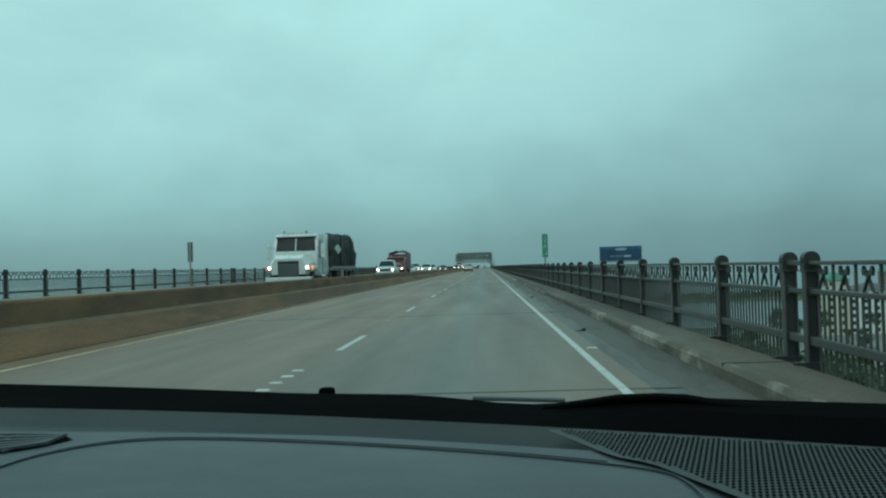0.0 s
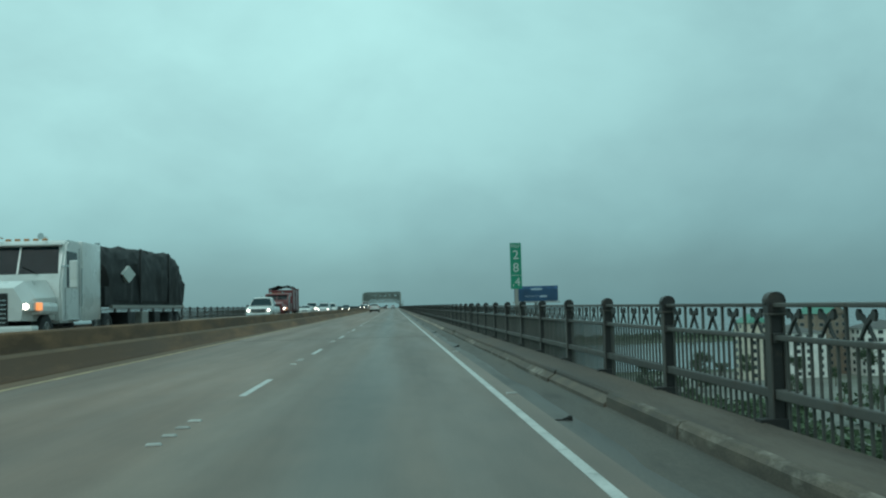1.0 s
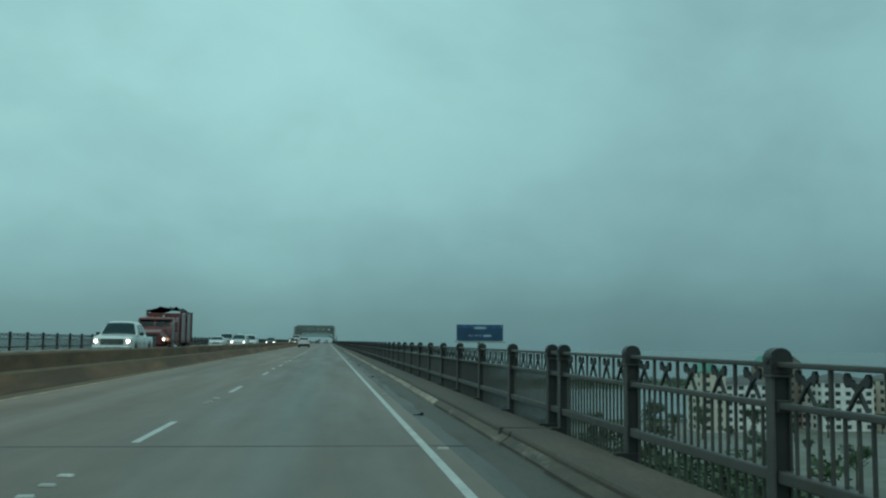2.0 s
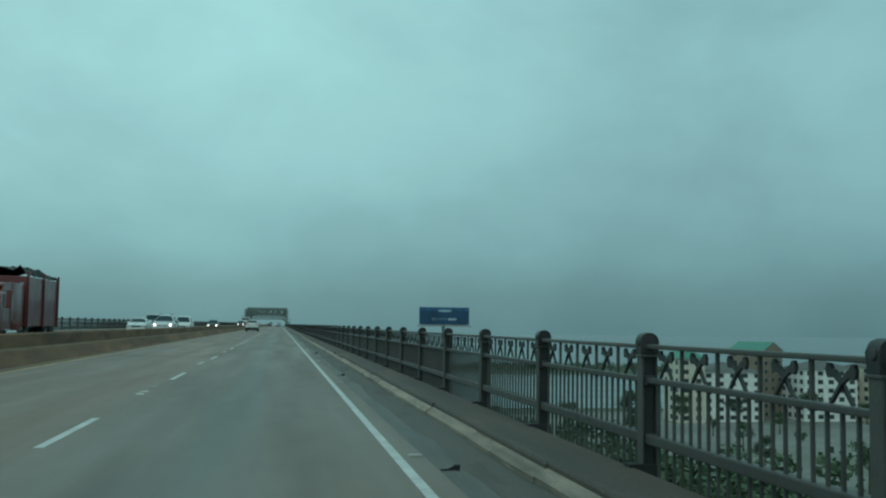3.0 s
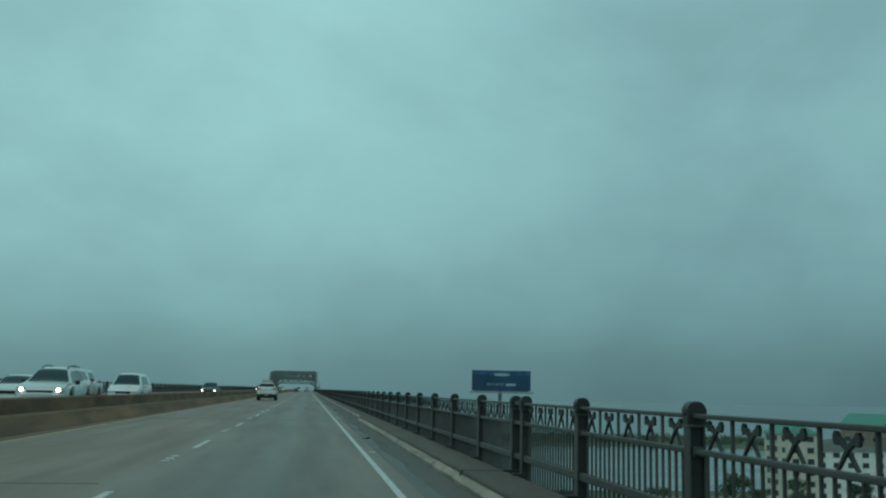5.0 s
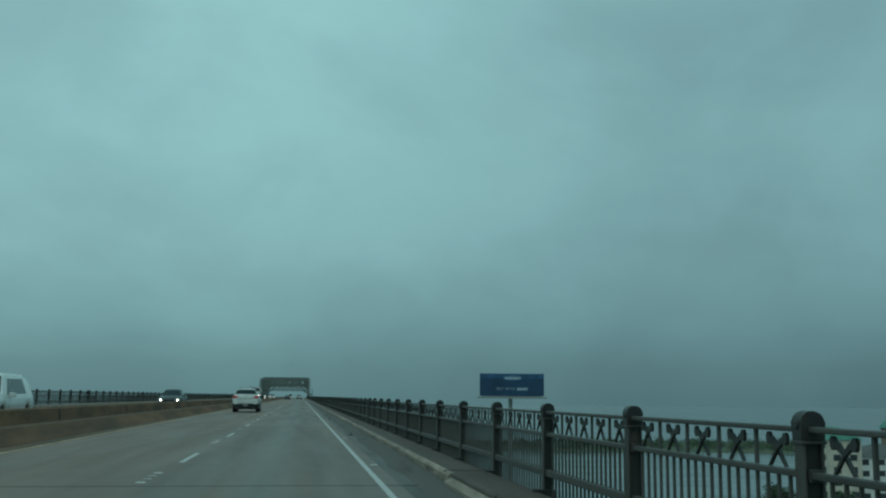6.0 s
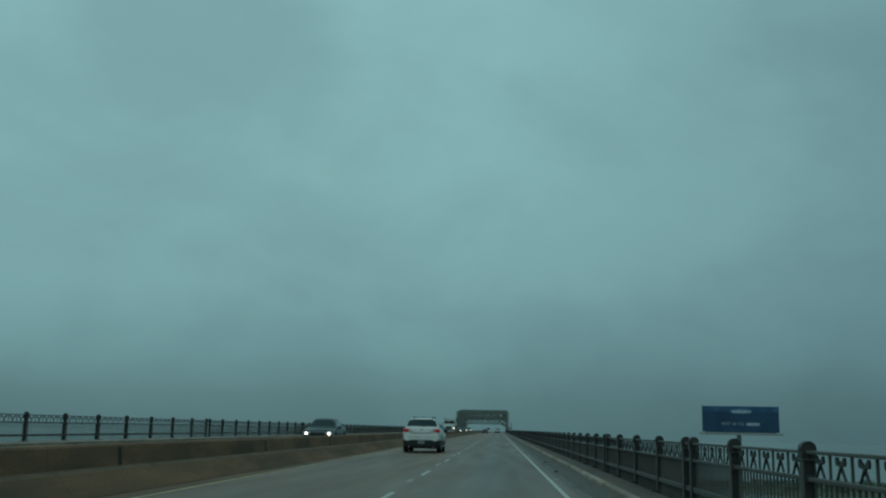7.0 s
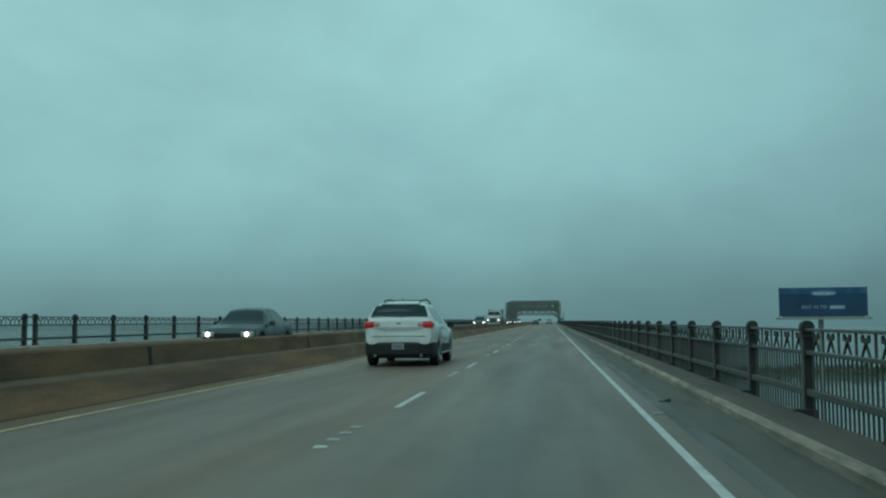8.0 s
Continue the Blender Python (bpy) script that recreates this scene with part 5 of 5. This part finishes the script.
def lorry(name, label, paint, load_m, load_len, cab_h, load_h, ragged=True, group="", lumpy=False, tarp_m=None):
    """A bonneted tractor with a sleeper and a dark, ragged load behind. Its nose is at +y."""
    t = thing(name, label, "truck", group)
    L = load_len + 5.9
    n0 = L - 2.0
    hood = B()
    prof = [(-1.02, 0.85), (-1.08, 1.45), (-0.80, 1.92), (0.80, 1.92), (1.08, 1.45), (1.02, 0.85)]
    front = [(x * 0.86, z if z < 0.9 else z * 0.87) for x, z in prof]
    a = [hood.verts.new((x, n0, z)) for x, z in prof]
    b = [hood.verts.new((x * 0.97, L - 0.5, z * 0.97)) for x, z in prof]
    c = [hood.verts.new((x, L, z)) for x, z in front]
    for p, q in ((a, b), (b, c)):
        for i in range(len(p)):
            hood.faces.new((p[i], p[(i + 1) % 6], q[(i + 1) % 6], q[i]))
    hood.faces.new(a[::-1]), hood.faces.new(c)
    part("bonnet", hood, paint, t)
    # day cab with a raked screen, and a taller sleeper behind it
    cab = B()
    side = [(n0 - 1.7, 0.75), (n0 - 0.02, 0.75), (n0 - 0.02, 1.90), (n0 - 0.42, cab_h - 0.12), (n0 - 0.62, cab_h), (n0 - 1.7, cab_h)]
    fa, fb = ([cab.verts.new((x, v, z)) for v, z in side] for x in (-1.2, 1.2))
    for i in range(6):
        cab.faces.new((fa[i], fa[(i + 1) % 6], fb[(i + 1) % 6], fb[i]))
    cab.faces.new(fa[::-1]), cab.faces.new(fb)
    bmesh.ops.bevel(cab, geom=cab.edges[:], offset=0.06, segments=2, affect="EDGES")
    part("cab", cab, paint, t, smooth=40)
    part("sleeper", box(B(), -1.22, 1.22, n0 - 3.5, n0 - 1.72, 0.78, cab_h + 0.03, 0.06), paint, t, smooth=40)
    ws = B()
    q = [ws.verts.new(p) for p in ((-1.08, n0 - 0.12, 2.10), (1.08, n0 - 0.12, 2.10), (1.02, n0 - 0.40, cab_h - 0.20), (-1.02, n0 - 0.40, cab_h - 0.20))]
    for v in q:
        v.co.y += 0.03
    ws.faces.new(q)
    bmesh.ops.solidify(ws, geom=ws.faces[:], thickness=0.02)
    part("windscreen", ws, GLASS, t)
    part("screen_post", bar(B(), (0, n0 - 0.08, 2.09), (0, n0 - 0.37, cab_h - 0.19), 0.05, 0.03), paint, t)
    for x in (-0.55, 0.5):
        part("wiper", bar(B(), (x, n0 - 0.05, 2.08), (x + 0.42, n0 - 0.14, 2.3), 0.025, 0.02), CLAD, t)
    part("sun_visor", box(B(), -1.12, 1.12, n0 - 0.5, n0 - 0.22, cab_h - 0.17, cab_h - 0.12, 0.015), paint, t)
    gr = part("grille", box(B(), -0.56, 0.56, L - 0.06, L + 0.03, 0.72, 1.55, 0.04), CLAD, t)
    for i in range(6):
        part("grille_bar", box(B(), -0.53, 0.53, L + 0.03, L + 0.045, 0.80 + i * 0.11, 0.83 + i * 0.11), CHROME, gr)
    part("front_bumper", box(B(), -1.2, 1.2, L - 0.35, L + 0.12, 0.38, 0.72, 0.06), paint, t)
    for s in (1, -1):
        part("side_window", box(B(), min(1.17 * s, 1.215 * s), max(1.17 * s, 1.215 * s), n0 - 1.3, n0 - 0.45, 1.72, cab_h - 0.32, 0.02), GLASS, t)
        part("fender", box(B(), min(0.85 * s, 1.22 * s), max(0.85 * s, 1.22 * s), L - 1.75, L - 0.4, 0.98, 1.30, 0.10), paint, t)
        hl = part("headlamp", box(B(), min(0.80 * s, 1.18 * s), max(0.80 * s, 1.18 * s), L - 0.42, L - 0.02, 1.08, 1.32, 0.04), HEAD_OFF, t)
        part("headlamp_glow", revolve(B(), [(L - 0.02, 0.075), (L, 0.055)], "y", 14, (0.99 * s, 0, 1.2)), HEAD, hl)
        part("turn_lamp", box(B(), min(1.12 * s, 1.24 * s), max(1.12 * s, 1.24 * s), L - 0.5, L - 0.2, 1.1, 1.3, 0.02), AMBER_LIT, t)
        part("door_seam", box(B(), min(1.195 * s, 1.208 * s), max(1.195 * s, 1.208 * s), n0 - 1.5, n0 - 1.48, 0.85, cab_h - 0.2), CLAD, t)
        part("door_seam", box(B(), min(1.195 * s, 1.208 * s), max(1.195 * s, 1.208 * s), n0 - 0.32, n0 - 0.30, 0.85, 1.7), CLAD, t)
        part("grab_rail", bar(B(), (1.24 * s, n0 - 1.62, 1.2), (1.24 * s, n0 - 1.62, 2.3), 0.035, sides=6), CHROME, t)
        for z in (0.45, 0.8):
            part("step", box(B(), min(1.0 * s, 1.25 * s), max(1.0 * s, 1.25 * s), n0 - 1.5, n0 - 0.6, z, z + 0.05, 0.01), CHROME, t)
        m = part("mirror", box(B(), min(1.38 * s, 1.6 * s), max(1.38 * s, 1.6 * s), n0 - 0.2, n0 - 0.08, 1.7, 2.45, 0.04), paint, t)
        part("mirror_arm", bar(B(), (1.15 * s, n0 - 0.15, 2.3), (1.42 * s, n0 - 0.15, 2.3), 0.04), CHROME, m)
        part("exhaust_stack", bar(B(), (1.1 * s, n0 - 3.55, 0.9), (1.1 * s, n0 - 3.55, cab_h + 0.1), 0.16, sides=10), CHROME, t)
        part("fuel_tank", revolve(B(), [(n0 - 2.6, 0.3), (n0 - 1.0, 0.3)], "y", 16, (0.92 * s, 0, 0.68)), CHROME, t, smooth=40)
        part("air_horn", revolve(B(), [(n0 - 0.6, 0.03), (n0 - 0.25, 0.04), (n0 - 0.15, 0.09)], "y", 10, (0.6 * s, 0, cab_h + 0.08)), CHROME, t)
        wheel(t, 1.0 * s, L - 1.1, 0.5, 0.28, s)
        for y in (n0 - 3.1, n0 - 4.3, 0.9, 2.1):
            wheel(t, 0.96 * s, y, 0.5, 0.5, s)
    for x in (-0.5, -0.25, 0, 0.25, 0.5):
        part("marker_lamp", box(B(), x - 0.06, x + 0.06, n0 - 0.85, n0 - 0.7, cab_h - 0.005, cab_h + 0.06, 0.015), AMBER, t)
    part("chassis", box(B(), -0.5, 0.5, 0.1, L - 0.6, 0.55, 0.9), CLAD, t)
    body_y = load_len
    part("load_box", box(B(), -1.22, 1.22, 0.0, body_y, 1.22 if lumpy else 0.95, load_h - (1.3 if lumpy else 0.35), 0.03), load_m, t)
    if lumpy:
        part("bale", lump(0.0, body_y - 0.35, 1.27, 1.38, load_h), load_m, t, "ragged heap of black scrap under torn sheeting", smooth=35)
    else:
        top = B()
        nx, ny = 8, 26
        g = [[top.verts.new((-1.2 + 2.4 * i / nx, 0.05 + (body_y - 0.1) * j / ny, load_h - 0.36 + (0.0 if not ragged else 0.55 * abs(noise.noise(Vector((i * 0.55, j * 0.30, 3.1))))
             + 0.30 * math.sin(math.pi * i / nx) * (1 if ragged else 0.4)))) for i in range(nx + 1)] for j in range(ny + 1)]
        for j in range(ny):
            for i in range(nx):
                top.faces.new((g[j][i], g[j][i + 1], g[j + 1][i + 1], g[j + 1][i]))
        part("tarpaulin", top, tarp_m or load_m, t, "crumpled black tarpaulin", smooth=50)
    for y in [0.08 + (body_y - 0.2) * i / 2 for i in range(3)]:
        for s in (() if lumpy else (1, -1)):
            part("stake", box(B(), min(1.2 * s, 1.3 * s), max(1.2 * s, 1.3 * s), y - 0.05, y + 0.05, 0.9, load_h - 0.12, 0.01), load_m, t)
    return t


def oncoming(t, x, front_y, length, z=FAR_Z):
    t.matrix_basis = pose(x, front_y + length, z, 0, 0, 180)
    return t


# the white crossover in the left lane
main_suv = suv("car", "white crossover car with tinted glass, roof rails, red tail lamps", CAR_WHITE)
main_suv.matrix_basis = pose(-5.37, 214.8, 0.0) @ Matrix.Diagonal((1.03, 1.03, 1.03, 1))

# oncoming traffic on the opposite road
IN, OUT = -11.6, -14.9
tr = lorry("truck", "white bonneted semi truck hauling a ragged heap of black scrap", CAR_WHITE, LOAD, 11.2, 3.05, 3.12, lumpy=True)
oncoming(tr, -11.5, 35.9, 17.1)
pl = part("hazard_plate", box(B(), -0.2, 0.2, -0.004, 0.12, -0.2, 0.2), WHITE_SHEET, tr, "white diamond-shaped hazard plate")
pl.matrix_basis = pose(-1.46, 9.3, 2.25, 0, 0, -122) @ pose(0, 0, 0, 0, 45, 0)
for y in (7.4, 3.1):
    part("strap", box(B(), -1.37, -1.30, y - 0.05, y + 0.05, 1.3, 3.2), CLAD, tr)
part("side_rail", box(B(), -1.30, -1.16, 0.1, 10.6, 1.14, 1.24, 0.01), GALV, tr, "dull metal side rail")
for y in (4.2, 6.0, 7.8):
    part("tool_box", box(B(), -1.26, -0.6, y, y + 0.9, 0.55, 1.02, 0.03), GALV if y == 6.0 else CLAD, tr, "grimy side box under the bed")
oncoming(pickup("pickup_truck", "white crew-cab pickup with lit headlights in the oncoming lane", CAR_WHITE), IN, 85.6, 5.8)
red = oncoming(lorry("truck", "red truck with a high black load and lit headlights", CAR_RED, CAR_RED, 6.0, 2.75, 3.5, True, tarp_m=LOAD), IN, 95.4, 10.3)
red.matrix_basis = red.matrix_basis @ Matrix.Diagonal((0.86, 0.86, 0.86, 1))
oncoming(suv("car", "pale oncoming crossover car with lit headlights", CAR_PALE, lit=True), IN, 153.0, 5.1)
oncoming(saloon("car", "white oncoming saloon car on the outer lane", CAR_WHITE, lit=False), OUT, 160.0, 4.8)
oncoming(saloon("car", "white oncoming van-like car beside the median", CAR_WHITE, tall=0.3, lit=False), IN, 170.5, 4.8)
oncoming(pickup("pickup_truck", "pale oncoming pickup with bright headlights on the outer lane", CAR_PALE), OUT, 171.0, 5.8)
oncoming(saloon("car", "dark grey oncoming estate car with lit headlights", CAR_DARK, tall=0.10, length=5.0), IN, 218.8, 5.0)
oncoming(suv("car", "dark oncoming crossover car with lit headlights", CAR_DARK, lit=True), IN, 330.0, 5.1)
oncoming(saloon("car", "dark oncoming saloon car with lit headlights", CAR_DARK), IN, 412.0, 4.8)
oncoming(lorry("truck", "pale distant oncoming truck with lit headlights", CAR_PALE, STEEL_HAZED, 6.0, 2.9, 3.4, False), IN, 366.0, 11.9)
oncoming(saloon("car", "dark distant oncoming car with lit headlights", CAR_DARK), IN, 455.0, 4.8)
oncoming(saloon("car", "pale distant oncoming car with lit headlights", CAR_PALE, tall=0.3), IN, 505.0, 4.8)
# traffic far ahead in our direction
saloon("car", "dark distant car driving ahead on the bridge", CAR_DARK, lit=False).matrix_basis = pose(-5.3, 455.0, 0)
suv("car", "pale distant car driving ahead on the bridge", CAR_PALE, rails=False).matrix_basis = pose(-1.7, 520.0, 0)
saloon("car", "white distant van driving ahead on the bridge", CAR_WHITE, tall=0.7, lit=False).matrix_basis = pose(-5.4, 560.0, 0)

# ---------- the car that carries the camera, as it stands at the start ----------
DASH_M = mat("dash_plastic", (0.058, 0.063, 0.071), 0.6, vary=0.08, scale=4, grain=260, bump=0.2)
# trough and seam colour: dash plastic darkened, the trough's shade put in
DASH_SHADE = mat("dash_recess_shade", (0.026, 0.032, 0.036), 0.55, vary=0.1, scale=4, grain=260, bump=0.2)
DASH_DARK = mat("dash_trim_black", (0.003, 0.0028, 0.0028), 0.95, vary=0.2, spec=0.02)
DASH_GRILLE = mat("speaker_cover", (0.038, 0.042, 0.045), 0.65, vary=0.1)
HEADLINER = mat("trim_grey", (0.30, 0.31, 0.30), 0.8, vary=0.06)
SILVER = mat("car_paint_silver", (0.22, 0.23, 0.23), 0.3, metal=0.4, vary=0.05, coat=0.6, bump=0)
SX0, SX1 = -1.15, 0.70      # the car's sides
own = thing("car", "silver car with a grey dashboard, seen from its front seat", "car", at=(-1.46, -14.205, 0))


def strip(rows):
    """A moulded surface through rows of points."""
    bm = B()
    g = [[bm.verts.new(p) for p in r] for r in rows]
    for a, b in zip(g, g[1:]):
        for i in range(len(a) - 1):
            bm.faces.new((a[i], a[i + 1], b[i + 1], b[i]))
    return bm


def base(x):
    """The foot of the windscreen, curving back towards the right-hand side."""
    return 1.50 - 0.40 * max(x, -0.8) - 0.12 * x * x


xs = [SX0 + (SX1 - SX0) * i / 36 for i in range(37)]


def sag(x):
    return 0.013 * math.exp(-((x - 0.28) / 0.12) ** 2) - 0.004 * math.exp(-((x - 0.48) / 0.06) ** 2)


def along(off, z, tilt=0.0, y=None, extra=(), lift=0.0, dip=0.0):
    return [(x, base(x) + off if y is None else y, z + tilt * x + lift * max(0.0, -0.1 - x) - dip * sag(x)) for x in (*xs, *extra)]


def trough(z, out=0.0):
    """The front lip of the dashboard top, behind the defroster trough."""
    return [(x, base(x) - 0.15 - 0.07 * max(0.0, min(1.0, (0.02 - x) / 0.5)) + out, z) for x in xs]


dash = part("dashboard", strip([trough(0.943), along(0, 0.942, y=1.02), along(0, 0.935, y=0.80), along(0, 0.90, y=0.66), along(0, 0.80, y=0.58), along(0, 0.50, y=0.56)]), DASH_M, own, "grey moulded dashboard top")
part("defroster_recess", strip([along(0.0, 0.945), along(-0.02, 0.918), trough(0.912, 0.03), trough(0.943)]), DASH_SHADE, dash, smooth=60)
seam = [(-0.38, 1.16), (-0.37, 1.24), (-0.31, 1.33), (-0.2, 1.35), (0.03, 1.28), (0.25, 1.18), (0.41, 1.08), (0.43, 1.01), (0.43, 0.90)]
for _ in range(3):      # round the corners of the seam
    seam = [seam[0]] + [(a[0] * k + b[0] * (1 - k), a[1] * k + b[1] * (1 - k)) for a, b in zip(seam, seam[1:]) for k in (0.75, 0.25)] + [seam[-1]]
b = B()
for p, q in zip(seam, seam[1:]):
    bar(b, (*p, 0.944), (*q, 0.944), 0.0025, 0.002)
part("lid_seam", b, DASH_SHADE, dash)
b = B()
for p, q in zip(seam, seam[1:]):
    if q[0] > 0.37:
        break
    bar(b, (p[0], p[1] + 0.012, 0.9445), (q[0], q[1] + 0.012, 0.9445), 0.004, 0.002)
part("lid_ridge", b, DASH_M, dash)


def left_of(y):
    return 0.299 + (1.35 - y) * 0.33 + 0.022 * max(0.0, min(1.0, (1.14 - y) / 0.04))


gys = [0.86 + 0.025 * i for i in range(20)]
part("speaker_cover", strip([[(left_of(v) + (SX1 - 0.01 - left_of(v)) * i / 10, min(v, base(left_of(v) + (SX1 - 0.01 - left_of(v)) * i / 10) - 0.02), 0.9465) for i in range(11)] for v in gys]), DASH_GRILLE, dash, "perforated dark grey speaker cover")
b = B()
for i in range(62):
    for j in range(42):
        x, v = 0.31 + (i + 0.5 * (j % 2)) * 0.0064, 0.87 + j * 0.0125
        if x > left_of(v) + 0.012 and v < base(x) - 0.03 and x < SX1 - 0.02:
            c = [b.verts.new((x + 0.0022 * math.cos(k * math.pi / 3), v + 0.0042 * math.sin(k * math.pi / 3), 0.9475)) for k in range(6)]
            b.faces.new(c)
tagged(part("speaker_hole", b, DASH_DARK, dash), kind="stuff")
def vent_edge(u):
    """Front and rear edge of the vent: tapering, with a rounded end."""
    lo, hi = 1.06 + 0.22 * u, 1.45 - 0.05 * u
    k = math.sqrt(max(0.0, 1 - max(0.0, (u - 0.72) / 0.28) ** 2))
    mid = (lo + hi) / 2 + 0.02
    return mid + (lo - mid) * k, mid + (hi - mid) * k


vs = [i / 24 for i in range(25)]
vent = part("air_vent", strip([[(-0.78 + 0.41 * u, vent_edge(u)[j], 0.9445) for u in vs] for j in (0, 1)]), DASH_DARK, dash, "black slatted air vent")
for f in (0.12, 0.28, 0.44, 0.60, 0.76, 0.90):
    b = B()
    for u, w in zip(vs[:-2], vs[1:-1]):
        (l0, h0), (l1, h1) = vent_edge(u), vent_edge(w)
        bar(b, (-0.78 + 0.41 * u, l0 + (h0 - l0) * f, 0.9475), (-0.78 + 0.41 * w, l1 + (h1 - l1) * f, 0.9475), 0.008, 0.004)
    part("slat", b, DASH_M, vent)
for i in range(1, 14):
    u = i / 15
    l0, h0 = vent_edge(u)
    part("cross_slat", bar(B(), (-0.78 + 0.41 * u, l0, 0.946), (-0.78 + 0.41 * u + 0.02, h0, 0.946), 0.005, 0.003), DASH_M, vent)
part("cowl", strip([along(o, z, k, extra=(0.735, 0.775), lift=f, dip=min(1.0, f / 0.03)) for o, z, k, f in ((0.0, 0.945, 0.0, 0.0), (0.06, 0.957, 0.02, 0.022), (0.12, 0.966, 0.022, 0.036), (0.16, 0.96, 0.02, 0.036), (0.24, 0.93, 0.0, 0.0))]), DASH_DARK, own, "black cowl under the windscreen")
b = B()
arm = [(x, base(x) + 0.10, z) for x, z in ((0.31, 0.957), (0.36, 0.966), (0.41, 0.976), (0.46, 0.980), (0.50, 0.980), (0.54, 0.974), (0.59, 0.971), (0.68, 0.972))]
for p, q in zip(arm, arm[1:]):
    bar(b, p, q, 0.024, 0.010, 8)
wiper = part("wiper", b, DASH_DARK, own, "black wiper arm at rest on the cowl", smooth=50)
part("wiper_blade", bar(B(), (0.20, 1.54, 0.964), (0.34, 1.49, 0.964), 0.008, 0.006, 6), DASH_M, wiper)
part("washer_nozzle", box(B(), -0.095, -0.065, 1.80, 1.83, 0.925, 0.954, 0.008), DASH_DARK, own)
part("bonnet", strip([along(0.24, 0.93), along(0.45, 0.915), along(0.75, 0.87), along(0, 0.72, y=2.62), along(0, 0.45, y=2.70)]), SILVER, own, smooth=50)
for s, x0 in ((1, SX1), (-1, SX0)):
    f = B()
    top = [(-2.0, 0.95), (0.2, 0.93), (1.2, 0.93), (2.62, 0.72)]
    g = [[f.verts.new((x0 + s * o, v, z if o < 0.05 else 0.28)) for v, z in top] for o in (0.03, 0.09)]
    for i in range(3):
        f.faces.new((g[0][i], g[0][i + 1], g[1][i + 1], g[1][i]))
    bmesh.ops.solidify(f, geom=f.faces[:], thickness=0.05)
    part("side_panel", f, SILVER, own)
    part("windscreen_pillar", bar(B(), (x0 + 0.07 * s, base(SX1), 0.93), (x0 - s * 0.13, 0.10, 1.52), 0.09, 0.11, 10), HEADLINER, own, "pale grey pillar trim", smooth=50)
    part("rear_pillar", bar(B(), (x0, -1.75, 0.94), (x0 - s * 0.16, -1.0, 1.52), 0.12, 0.14, 10), HEADLINER, own, smooth=50)
    for v in (-1.35, 1.75):
        wheel(own, x0 - 0.04 * s, v, 0.34, 0.22, s)
part("roof", box(B(), SX0 + 0.13, SX1 - 0.13, -1.2, 0.12, 1.51, 1.56, 0.02), SILVER, own)
part("floor_pan", box(B(), SX0 + 0.05, SX1 - 0.05, -1.95, 2.5, 0.24, 0.30), CLAD, own)
part("tailgate", box(B(), SX0 + 0.02, SX1 - 0.02, -2.12, -2.0, 0.3, 0.98, 0.03), SILVER, own)
for x in (-0.65, 0.22):
    seat = part("seat", box(B(), x - 0.25, x + 0.25, -0.6, -0.05, 0.30, 0.50, 0.06), DASH_GRILLE, own, "dark cloth seat")
    part("seat_back", box(B(), x - 0.25, x + 0.25, -0.80, -0.64, 0.42, 1.05, 0.06), DASH_GRILLE, seat)
